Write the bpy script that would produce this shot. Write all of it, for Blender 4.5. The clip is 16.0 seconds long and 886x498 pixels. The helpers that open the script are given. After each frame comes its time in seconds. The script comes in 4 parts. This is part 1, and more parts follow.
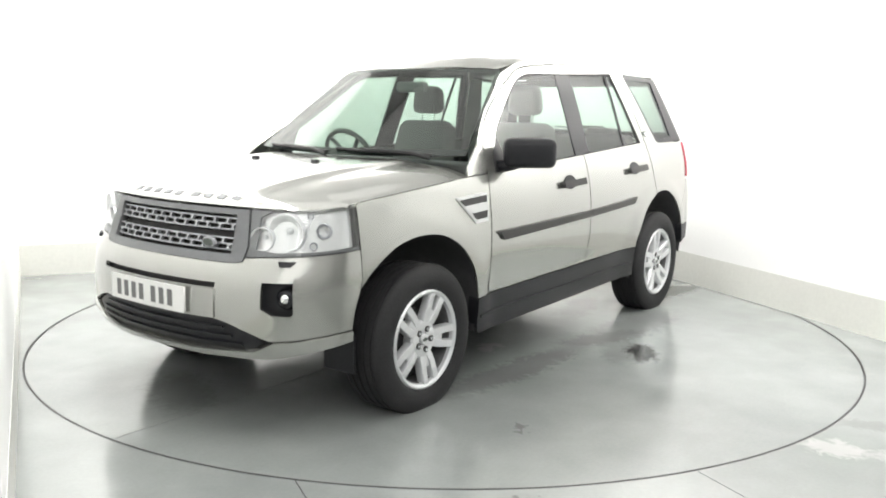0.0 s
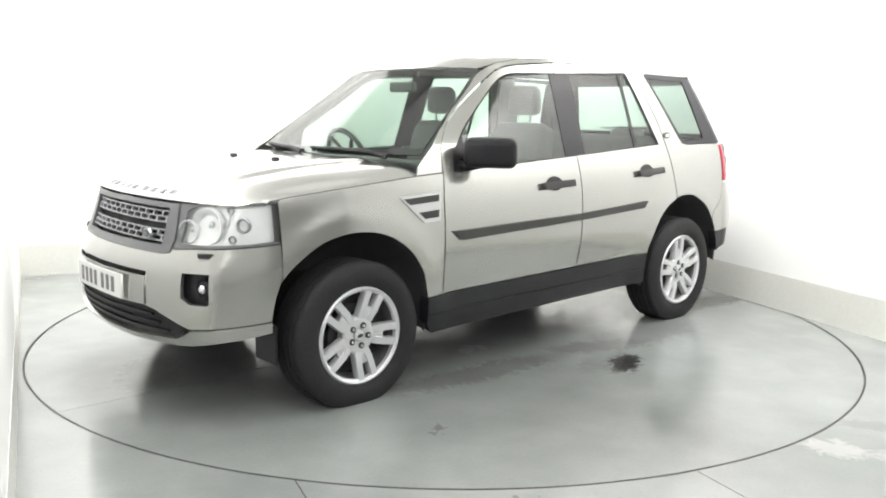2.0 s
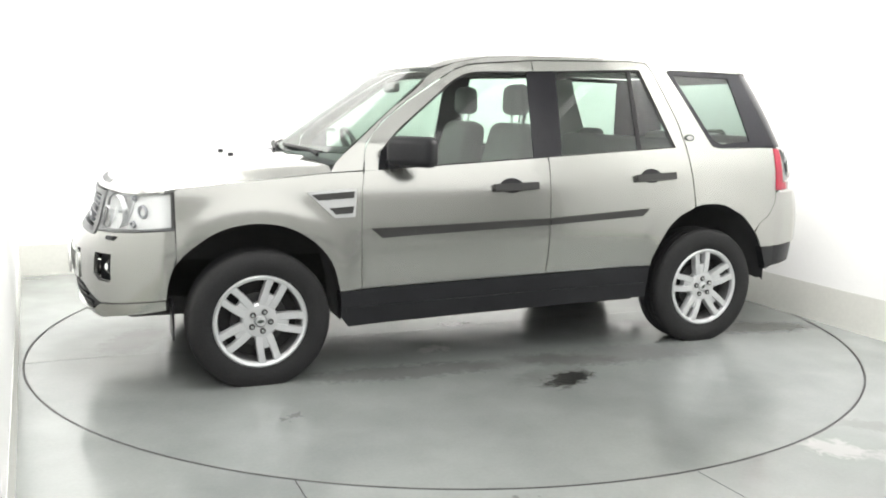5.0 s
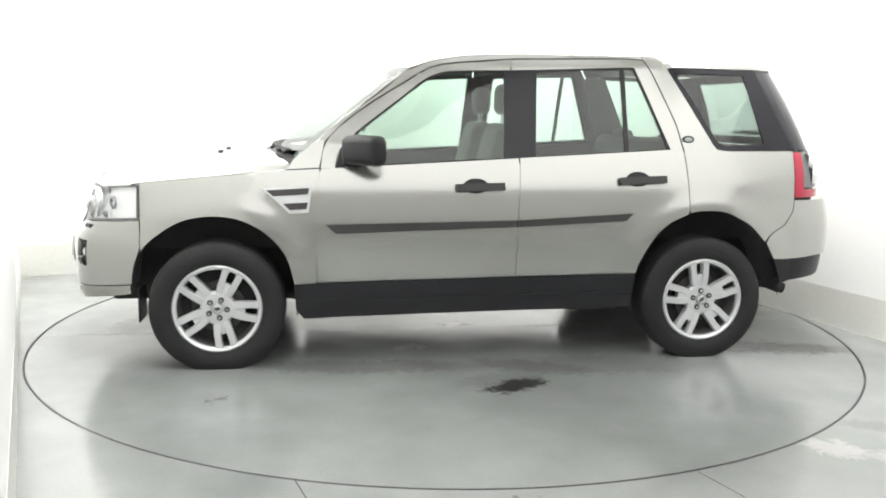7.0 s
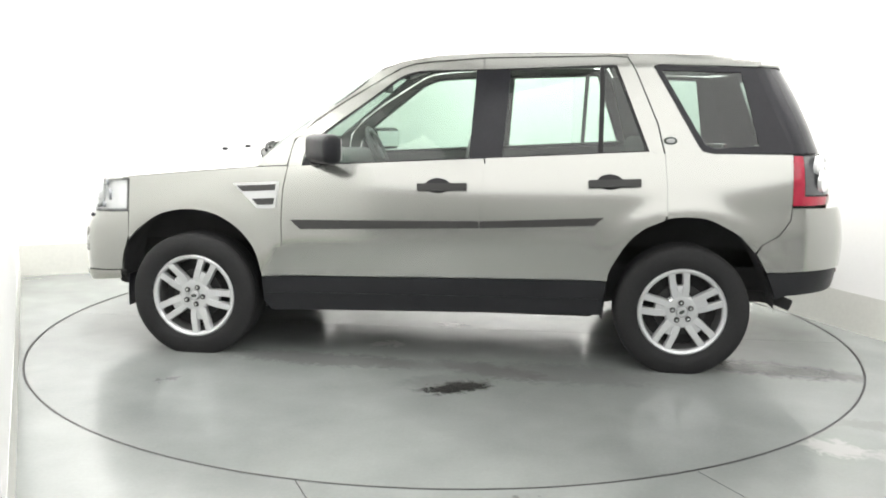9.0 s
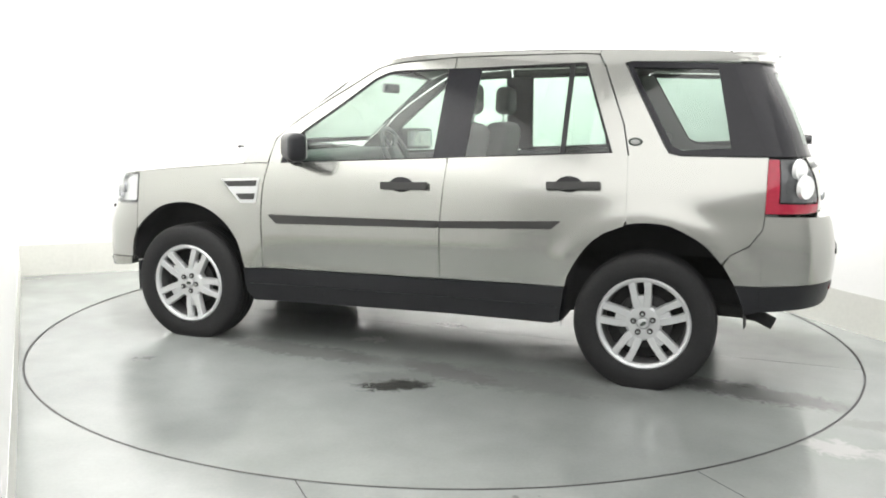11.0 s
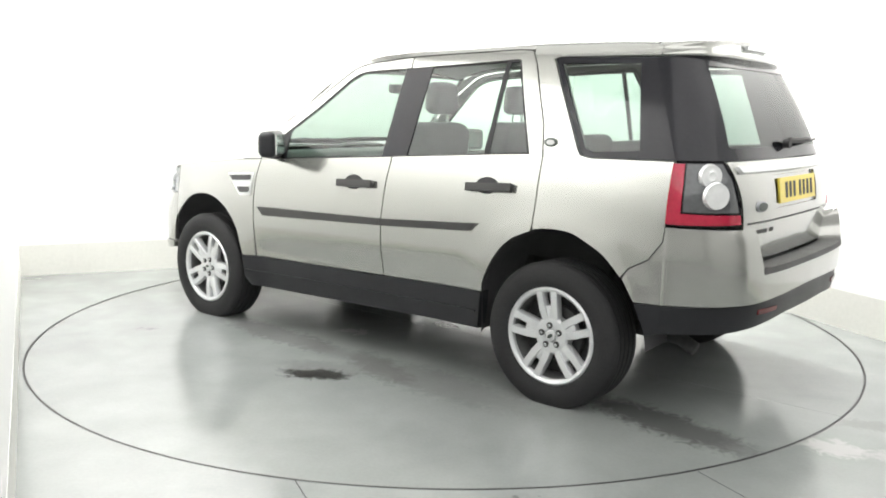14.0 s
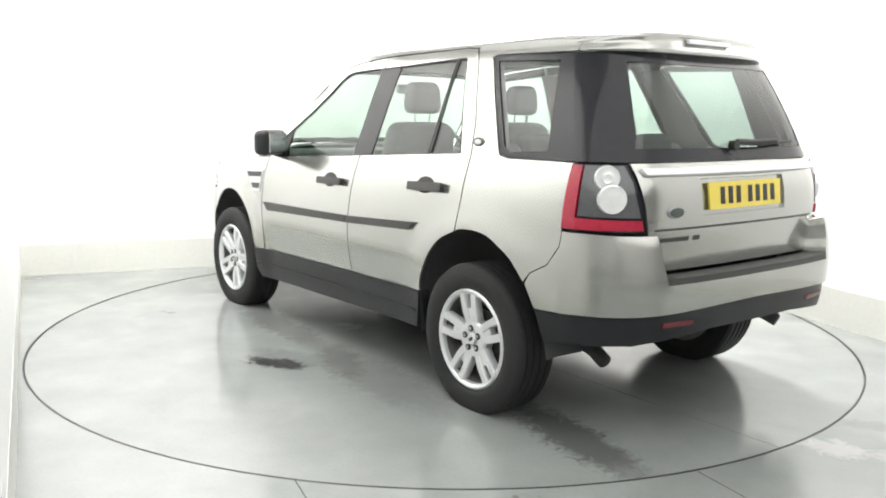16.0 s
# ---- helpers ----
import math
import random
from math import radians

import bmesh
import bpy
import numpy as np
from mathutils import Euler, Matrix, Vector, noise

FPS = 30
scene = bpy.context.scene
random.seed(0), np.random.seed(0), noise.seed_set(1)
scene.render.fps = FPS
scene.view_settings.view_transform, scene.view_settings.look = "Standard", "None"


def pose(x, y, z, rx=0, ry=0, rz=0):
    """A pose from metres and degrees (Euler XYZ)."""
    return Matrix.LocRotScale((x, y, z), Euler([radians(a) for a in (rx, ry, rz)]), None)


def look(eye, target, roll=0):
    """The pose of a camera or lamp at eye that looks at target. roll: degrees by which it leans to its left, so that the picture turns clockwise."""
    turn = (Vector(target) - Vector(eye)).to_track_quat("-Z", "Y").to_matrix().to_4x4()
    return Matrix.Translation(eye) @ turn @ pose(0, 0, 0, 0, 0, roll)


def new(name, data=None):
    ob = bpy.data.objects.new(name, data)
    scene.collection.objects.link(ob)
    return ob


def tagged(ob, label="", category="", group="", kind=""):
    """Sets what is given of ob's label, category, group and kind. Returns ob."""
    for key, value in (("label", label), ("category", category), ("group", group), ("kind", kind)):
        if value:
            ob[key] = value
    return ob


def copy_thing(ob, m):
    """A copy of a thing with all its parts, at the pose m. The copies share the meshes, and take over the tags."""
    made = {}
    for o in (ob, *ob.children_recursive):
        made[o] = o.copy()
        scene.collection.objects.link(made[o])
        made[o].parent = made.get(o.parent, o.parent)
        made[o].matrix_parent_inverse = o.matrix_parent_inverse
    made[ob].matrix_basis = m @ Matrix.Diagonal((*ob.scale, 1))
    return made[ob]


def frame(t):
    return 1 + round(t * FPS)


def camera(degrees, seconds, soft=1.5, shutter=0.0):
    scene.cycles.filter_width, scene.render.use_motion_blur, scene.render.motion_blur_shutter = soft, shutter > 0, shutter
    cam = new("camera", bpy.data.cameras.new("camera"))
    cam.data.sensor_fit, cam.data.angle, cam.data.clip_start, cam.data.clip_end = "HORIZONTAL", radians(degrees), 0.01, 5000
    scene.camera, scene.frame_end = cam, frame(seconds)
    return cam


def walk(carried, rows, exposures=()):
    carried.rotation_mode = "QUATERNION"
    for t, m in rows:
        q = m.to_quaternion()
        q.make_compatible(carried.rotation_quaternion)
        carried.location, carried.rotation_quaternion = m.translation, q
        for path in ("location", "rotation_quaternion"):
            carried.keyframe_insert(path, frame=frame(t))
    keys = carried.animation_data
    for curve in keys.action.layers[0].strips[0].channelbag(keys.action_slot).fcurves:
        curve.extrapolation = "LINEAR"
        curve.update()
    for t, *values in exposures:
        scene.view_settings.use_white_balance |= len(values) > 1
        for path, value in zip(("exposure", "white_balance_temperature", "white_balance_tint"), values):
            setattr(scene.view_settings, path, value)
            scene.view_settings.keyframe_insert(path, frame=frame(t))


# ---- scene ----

# ================= camera (stands still on a tripod) =================
cam = camera(55.18, 16.0, soft=1.9)
EYE = (0.0, -5.3785, 1.3623)
AIM = (-0.01488, -0.4434, 0.5599)
walk(cam, [(0.0, look(EYE, AIM, 0.8615)), (16.0, look(EYE, AIM, 0.8615))])
scene.view_settings.exposure = 0.2

# ================= light =================
world = bpy.data.worlds.new("world")
scene.world = world
world.use_nodes = True
world.node_tree.nodes["Background"].inputs[0].default_value = (0.9, 0.95, 1.0, 1)
world.node_tree.nodes["Background"].inputs[1].default_value = 0.15

BOOTH = radians(23.5)          # the booth stands turned against the camera
E1 = Vector((math.cos(BOOTH), math.sin(BOOTH), 0))
E2 = Vector((-math.sin(BOOTH), math.cos(BOOTH), 0))


def booth(a, b, z=0.0):
    return E1 * a + E2 * b + Vector((0, 0, z))


def area(name, at, aim, sx, sy, watts, colour=(1.0, 0.99, 0.97)):
    data = bpy.data.lights.new(name, "AREA")
    data.shape, data.size, data.size_y, data.energy, data.color = "RECTANGLE", sx, sy, watts, colour
    ob = new(name, data)
    ob.matrix_world = look(at, aim)
    return ob


# unseen overhead box, kept dim as fill for bonnet and roof
area("soft_box", booth(0, -0.5, 3.62), booth(0, -0.49, 0), 2.4, 3.5, 17)
# unseen strip lamps, added so that the walls come out bright white
for side_at, side_aim, watts in (((-1.65, 0.0), (-2.6, 0.0), 114), ((0.0, 1.65), (0.0, 2.6), 80), ((1.6, 0.0), (2.4, 0.0), 185)):
    area("wall_wash_lamp", booth(*side_at, 3.45), booth(*side_aim, 0.3), 4.4, 0.4, watts)
# fill light added behind the camera to brighten the car's flanks
area("hall_fill", booth(-1.0, -6.2, 3.65), booth(-1.0, -6.19, 0), 9.8, 6.8, 330)


# ================= materials =================
def mat(name, base, rough=0.5, metal=0.0, coat=0.0, var=0.06, scale=6.0, bump=0.0, fine=60.0, rvar=0.08, spec=0.5, emit=None):
    """A principled material with variation at two scales, on object coordinates."""
    m = bpy.data.materials.new(name)
    m.use_nodes = True
    nt = m.node_tree
    b = nt.nodes["Principled BSDF"]
    b.inputs["Metallic"].default_value = metal
    b.inputs["Coat Weight"].default_value = coat
    b.inputs["Coat Roughness"].default_value = 0.03
    b.inputs["Specular IOR Level"].default_value = spec
    tc = nt.nodes.new("ShaderNodeTexCoord")
    n1 = nt.nodes.new("ShaderNodeTexNoise")
    n1.inputs["Scale"].default_value, n1.inputs["Detail"].default_value = scale, 5
    n2 = nt.nodes.new("ShaderNodeTexNoise")
    n2.inputs["Scale"].default_value, n2.inputs["Detail"].default_value = fine, 3
    for n in (n1, n2):
        nt.links.new(tc.outputs["Object"], n.inputs["Vector"])
    add = nt.nodes.new("ShaderNodeMath")
    add.operation = "ADD"
    nt.links.new(n1.outputs["Fac"], add.inputs[0])
    nt.links.new(n2.outputs["Fac"], add.inputs[1])
    ramp = nt.nodes.new("ShaderNodeMapRange")
    ramp.inputs["From Min"].default_value, ramp.inputs["From Max"].default_value = 0.6, 1.4
    nt.links.new(add.outputs[0], ramp.inputs["Value"])
    mix = nt.nodes.new("ShaderNodeMix")
    mix.data_type = "RGBA"
    mix.inputs["A"].default_value = (*[c * (1 - var) for c in base], 1)
    mix.inputs["B"].default_value = (*[min(1, c * (1 + var)) for c in base], 1)
    nt.links.new(ramp.outputs["Result"], mix.inputs["Factor"])
    nt.links.new(mix.outputs["Result"], b.inputs["Base Color"])
    rr = nt.nodes.new("ShaderNodeMapRange")
    rr.inputs["To Min"].default_value, rr.inputs["To Max"].default_value = max(0.02, rough - rvar), min(1, rough + rvar)
    nt.links.new(n1.outputs["Fac"], rr.inputs["Value"])
    nt.links.new(rr.outputs["Result"], b.inputs["Roughness"])
    if bump:
        bn = nt.nodes.new("ShaderNodeBump")
        bn.inputs["Strength"].default_value, bn.inputs["Distance"].default_value = bump, 0.004
        nt.links.new(n2.outputs["Fac"], bn.inputs["Height"])
        nt.links.new(bn.outputs["Normal"], b.inputs["Normal"])
    if emit:
        b.inputs["Emission Color"].default_value, b.inputs["Emission Strength"].default_value = (*emit[:3], 1), emit[3]
    return m


def pane_mat(name, tint, gloss=0.02):
    """A thin sheet of tinted glass: see-through, with a mirror sheen that grows at flat angles."""
    m = bpy.data.materials.new(name)
    m.use_nodes = True
    nt = m.node_tree
    nt.nodes.clear()
    out = nt.nodes.new("ShaderNodeOutputMaterial")
    tr = nt.nodes.new("ShaderNodeBsdfTransparent")
    tr.inputs[0].default_value = (*tint, 1)
    gl = nt.nodes.new("ShaderNodeBsdfGlossy")
    gl.inputs["Roughness"].default_value = gloss
    lw = nt.nodes.new("ShaderNodeLayerWeight")
    lw.inputs["Blend"].default_value = 0.5
    pw = nt.nodes.new("ShaderNodeMath")
    pw.operation, pw.inputs[1].default_value = "POWER", 4.0
    nt.links.new(lw.outputs["Facing"], pw.inputs[0])
    fr = nt.nodes.new("ShaderNodeMath")
    fr.operation, fr.inputs[1].default_value, fr.inputs[2].default_value = "MULTIPLY_ADD", 0.5, 0.075
    nt.links.new(pw.outputs[0], fr.inputs[0])
    mx = nt.nodes.new("ShaderNodeMixShader")
    nt.links.new(fr.outputs[0], mx.inputs[0])
    nt.links.new(tr.outputs[0], mx.inputs[1])
    nt.links.new(gl.outputs[0], mx.inputs[2])
    nt.links.new(mx.outputs[0], out.inputs[0])
    return m


PAINT = mat("champagne_paint", (0.415, 0.418, 0.395), 0.20, 0.82, 0.9, 0.03, 1.5, 0, 90, 0.03)
BLACK_PLASTIC = mat("black_plastic", (0.017, 0.0175, 0.020), 0.36, 0, 0, 0.2, 8, 0.15, 300, spec=0.3)
STRIP_PLASTIC = mat("grey_black_plastic", (0.035, 0.035, 0.034), 0.5, 0, 0, 0.15, 8, 0.1, 300)
LINER = mat("arch_liner_felt", (0.06, 0.06, 0.062), 0.85, 0, 0, 0.25, 12, 0.3, 150)
GLOSS_BLACK = mat("gloss_black", (0.018, 0.018, 0.022), 0.14, 0, 0.0, 0.1, spec=0.3)
RUBBER = mat("tyre_rubber", (0.020, 0.020, 0.021), 0.7, 0, 0, 0.25, 10, 0.3, 120, spec=0.3)
SEAL = mat("rubber_seal", (0.015, 0.015, 0.016), 0.6)
UNDER = mat("underbody", (0.03, 0.03, 0.03), 0.8, 0, 0, 0.3, 5)
ALLOY = mat("silver_alloy", (0.64, 0.65, 0.66), 0.34, 0.45, 0.2, 0.03, 10)
# darkened copy of the alloy: shade inside the wheel put into the colour
BARREL = mat("shaded_alloy", (0.13, 0.13, 0.13), 0.5, 0.3, 0, 0.2, 12)
CHROME = mat("chrome", (0.8, 0.81, 0.82), 0.12, 1.0, 0, 0.02)
GRILLE = mat("grille_grey", (0.16, 0.165, 0.17), 0.4, 0.5, 0, 0.08, 12)
GRILLE_LIGHT = mat("grille_silver", (0.34, 0.35, 0.37), 0.35, 0.7, 0, 0.05, 12)
GRILLE_SILVER = mat("bright_silver_plastic", (0.6, 0.61, 0.61), 0.35, 0.5, 0.2, 0.04, 12)
STEEL = mat("dark_steel", (0.06, 0.06, 0.06), 0.55, 0.3, 0, 0.2, 15)
RED_LENS = mat("red_lens", (0.38, 0.012, 0.04), 0.12, 0, 0.4, 0.1, 30)
RED_DARK = mat("dark_red_lens", (0.12, 0.012, 0.016), 0.2, 0, 0.3, 0.1, 30)
CLEAR_LENS = mat("clear_lens", (0.72, 0.74, 0.75), 0.15, 0.3, 0.5, 0.06, 40)
SMOKE_LENS = mat("smoked_lens", (0.09, 0.094, 0.098), 0.15, 0.2, 0.5, 0.1, 30)
REFLECTOR = mat("lamp_reflector", (0.92, 0.93, 0.93), 0.2, 0.45, 0.3, 0.06, 25, 0.25, 70)
GREY_BEZEL = mat("grey_bezel", (0.62, 0.63, 0.64), 0.3, 0.3, 0, 0.06, 20)
AMBER = mat("amber_bulb", (0.50, 0.27, 0.24), 0.3, 0, 0.3)
SEAT_CLOTH = mat("grey_cloth", (0.17, 0.17, 0.166), 0.85, 0, 0, 0.15, 20, 0.3, 400)
DASH = mat("dash_plastic", (0.15, 0.155, 0.155), 0.6, 0, 0, 0.12, 10, 0.1, 300)
LINING = mat("cabin_lining", (0.32, 0.32, 0.31), 0.85, 0, 0, 0.08, 8)
WHITE_PLATE = mat("white_plate", (0.8, 0.8, 0.78), 0.3, 0, 0.2, 0.03)
# plate ink lightened: the glare on the front plate put into its colour
INK_GLARE = mat("glare_grey_ink", (0.13, 0.13, 0.13), 0.3, 0, 0.5)
YELLOW_PLATE = mat("yellow_plate", (0.72, 0.57, 0.07), 0.35, 0, 0.2, 0.04)
INK = mat("plate_black", (0.02, 0.02, 0.02), 0.5)
BADGE = mat("badge_grey", (0.07, 0.085, 0.075), 0.3, 0.3, 0.3)
GLASS = pane_mat("green_glass", (0.57, 0.67, 0.615))
GLASS_DARK = pane_mat("tinted_glass", (0.46, 0.54, 0.50))
LAMP_GLASS = pane_mat("lamp_cover", (0.93, 0.94, 0.94))
WALL = mat("white_wall", (0.86, 0.86, 0.85), 0.6, 0, 0, 0.015, 1.2, 0.02, 40)
PLINTH = mat("plinth_paint", (0.66, 0.66, 0.62), 0.5, 0, 0, 0.05, 2.5, 0.03, 40)
HALL = mat("hall_wall", (0.6, 0.6, 0.59), 0.7, 0, 0, 0.08, 0.8)
PIT = mat("pit_dark", (0.03, 0.03, 0.03), 0.9)
BOX_CLOTH = mat("ceiling_paint", (0.85, 0.85, 0.84), 0.7, 0, 0, 0.02, 1)


def floor_mat(name, marks):
    """Worn grey floor paint with scuffs; marks: pale patches, stains, painted-in reflection (x, y, half length, half
    width, turn, depth) in the thing's space.
    """
    m = bpy.data.materials.new(name)
    m.use_nodes = True
    nt = m.node_tree
    b = nt.nodes["Principled BSDF"]
    tc = nt.nodes.new("ShaderNodeTexCoord")

    def noise_node(scale, detail, distort=0.0):
        n = nt.nodes.new("ShaderNodeTexNoise")
        n.inputs["Scale"].default_value, n.inputs["Detail"].default_value = scale, detail
        n.inputs["Distortion"].default_value = distort
        nt.links.new(tc.outputs["Object"], n.inputs["Vector"])
        return n

    def math_node(op, a, c=None):
        n = nt.nodes.new("ShaderNodeMath")
        n.operation = op
        for k, v in enumerate((a, c)):
            if v is None:
                continue
            if isinstance(v, (int, float)):
                n.inputs[k].default_value = v
            else:
                nt.links.new(v, n.inputs[k])
        return n.outputs[0]

    big, mid, fine = noise_node(0.8, 4, 0.3), noise_node(3.5, 5, 0.2), noise_node(60, 3)
    tone = math_node("ADD", math_node("MULTIPLY", big.outputs["Fac"], 0.5), math_node("MULTIPLY", mid.outputs["Fac"], 0.35))
    tone = math_node("ADD", tone, math_node("MULTIPLY", fine.outputs["Fac"], 0.15))
    mr = nt.nodes.new("ShaderNodeMapRange")
    mr.inputs["From Min"].default_value, mr.inputs["From Max"].default_value = 0.35, 0.65
    nt.links.new(tone, mr.inputs["Value"])
    mix = nt.nodes.new("ShaderNodeMix")
    mix.data_type = "RGBA"
    mix.inputs["A"].default_value = (0.203, 0.217, 0.210, 1)
    mix.inputs["B"].default_value = (0.270, 0.286, 0.277, 1)
    nt.links.new(mr.outputs["Result"], mix.inputs["Factor"])
    colour = mix.outputs["Result"]
    warp = nt.nodes.new("ShaderNodeVectorMath")
    warp.operation = "MULTIPLY_ADD"
    wn = noise_node(14, 7, 1.5)
    nt.links.new(wn.outputs["Color"], warp.inputs[0])
    warp.inputs[1].default_value = (0.22, 0.22, 0)
    nt.links.new(tc.outputs["Object"], warp.inputs[2])
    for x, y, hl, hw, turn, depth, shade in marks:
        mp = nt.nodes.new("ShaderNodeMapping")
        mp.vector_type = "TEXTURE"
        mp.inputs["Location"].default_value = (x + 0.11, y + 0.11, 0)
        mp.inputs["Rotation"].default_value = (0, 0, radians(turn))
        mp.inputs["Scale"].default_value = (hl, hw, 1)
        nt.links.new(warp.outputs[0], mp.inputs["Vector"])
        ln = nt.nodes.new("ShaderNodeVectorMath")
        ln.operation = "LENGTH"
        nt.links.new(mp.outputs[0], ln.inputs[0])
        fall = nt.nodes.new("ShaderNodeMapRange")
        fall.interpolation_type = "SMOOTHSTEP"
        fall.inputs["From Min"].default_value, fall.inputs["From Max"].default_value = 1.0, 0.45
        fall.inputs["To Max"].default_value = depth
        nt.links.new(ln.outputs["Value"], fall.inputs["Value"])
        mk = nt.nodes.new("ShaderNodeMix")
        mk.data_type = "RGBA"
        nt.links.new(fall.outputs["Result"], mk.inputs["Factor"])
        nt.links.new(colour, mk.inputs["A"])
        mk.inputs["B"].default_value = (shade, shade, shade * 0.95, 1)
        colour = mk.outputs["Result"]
    nt.links.new(colour, b.inputs["Base Color"])
    rr = nt.nodes.new("ShaderNodeMapRange")
    rr.inputs["From Min"].default_value, rr.inputs["From Max"].default_value = 0.3, 0.7
    rr.inputs["To Min"].default_value, rr.inputs["To Max"].default_value = 0.10, 0.25
    nt.links.new(mid.outputs["Fac"], rr.inputs["Value"])
    nt.links.new(rr.outputs["Result"], b.inputs["Roughness"])
    b.inputs["Specular IOR Level"].default_value = 1.0
    bn = nt.nodes.new("ShaderNodeBump")
    bn.inputs["Strength"].default_value, bn.inputs["Distance"].default_value = 0.05, 0.002
    nt.links.new(mid.outputs["Fac"], bn.inputs["Height"])
    nt.links.new(bn.outputs["Normal"], b.inputs["Normal"])
    return m


FLOOR = floor_mat("grey_floor_paint", [(1.64, -2.02, 0.17, 0.11, -35, 0.42, 0.5), (1.86, -2.12, 0.20, 0.06, -30, 0.3, 0.48), (1.95, -1.75, 0.28, 0.08, -10, 0.3, 0.12), (0.28, -2.56, 0.10, 0.04, 0, 0.6, 0.07)])
# flank and nose bands: stains plus the car's reflection put into the colour
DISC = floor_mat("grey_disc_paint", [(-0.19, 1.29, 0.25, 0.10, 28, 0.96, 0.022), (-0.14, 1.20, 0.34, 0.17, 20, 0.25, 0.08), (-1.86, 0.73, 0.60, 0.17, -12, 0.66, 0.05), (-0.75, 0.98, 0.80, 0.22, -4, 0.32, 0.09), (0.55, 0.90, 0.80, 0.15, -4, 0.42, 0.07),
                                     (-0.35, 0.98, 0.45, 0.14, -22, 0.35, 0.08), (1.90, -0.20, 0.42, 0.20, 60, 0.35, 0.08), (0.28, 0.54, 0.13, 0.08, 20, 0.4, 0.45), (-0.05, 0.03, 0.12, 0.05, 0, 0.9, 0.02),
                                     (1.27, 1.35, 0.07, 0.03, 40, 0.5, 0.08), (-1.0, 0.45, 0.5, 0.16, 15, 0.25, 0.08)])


# ================= mesh helpers =================
def finish(name, bm, material, parent=None, label=""):
    me = bpy.data.meshes.new(name)
    bm.to_mesh(me)
    bm.free()
    me.materials.append(material)
    ob = new(name, me)
    if parent is not None:
        ob.parent = parent
    if label:
        ob["label"] = label
    return ob


part = finish


def box(bm, lo, hi, bevel=0.0, segments=2, m=None):
    made = bmesh.ops.create_cube(bm, size=1.0)["verts"]
    for v in made:
        v.co = Vector([lo[k] + (v.co[k] + 0.5) * (hi[k] - lo[k]) for k in range(3)])
    if bevel:
        edges = list({e for v in made for e in v.link_edges})
        got = bmesh.ops.bevel(bm, geom=edges, offset=bevel, segments=segments, affect="EDGES", profile=0.5)
        made = list({v for f in got["faces"] for v in f.verts} | {v for v in made if v.is_valid})
    if m is not None:
        bmesh.ops.transform(bm, matrix=m, verts=made)
    return made


def smooth(bm, angle=35):
    for f in bm.faces:
        f.smooth = True
    for e in bm.edges:
        if len(e.link_faces) == 2 and e.calc_face_angle(0) > radians(angle):
            e.smooth = False
    return bm


def tube(bm, pts, r, sides=8):
    rings = []
    pts = [Vector(q) for q in pts]
    for k, q in enumerate(pts):
        d = (pts[min(k + 1, len(pts) - 1)] - pts[max(k - 1, 0)]).normalized()
        a = d.orthogonal().normalized() if k == 0 else (a - d * a.dot(d)).normalized()
        c = d.cross(a)
        rings.append([bm.verts.new(q + (a * math.cos(2 * math.pi * i / sides) + c * math.sin(2 * math.pi * i / sides)) * r) for i in range(sides)])
    for r0, r1 in zip(rings, rings[1:]):
        for i in range(sides):
            bm.faces.new((r0[i], r0[(i + 1) % sides], r1[(i + 1) % sides], r1[i]))
    bm.faces.new(rings[0][::-1])
    bm.faces.new(rings[-1])


def revolve(bm, profile, n=48, closed=False):
    """profile: (radius, y) pairs turned about the y axis."""
    rings = []
    for k in range(n):
        a = 2 * math.pi * k / n
        rings.append([bm.verts.new((r * math.cos(a), y, r * math.sin(a))) for r, y in profile])
    m = len(profile)
    for k in range(n):
        r0, r1 = rings[k], rings[(k + 1) % n]
        for i in range(m if closed else m - 1):
            j = (i + 1) % m
            bm.faces.new((r0[i], r0[j], r1[j], r1[i]))
    bmesh.ops.remove_doubles(bm, verts=bm.verts, dist=1e-5)
    bmesh.ops.recalc_face_normals(bm, faces=bm.faces)


def lerp(t, xs, ys):
    return float(np.interp(t, xs, ys))


def inside(pt, poly):
    x, y = pt
    hit = False
    for (x0, y0), (x1, y1) in zip(poly, poly[1:] + poly[:1]):
        if (y0 > y) != (y1 > y) and x < (x1 - x0) * (y - y0) / (y1 - y0) + x0:
            hit = not hit
    return hit


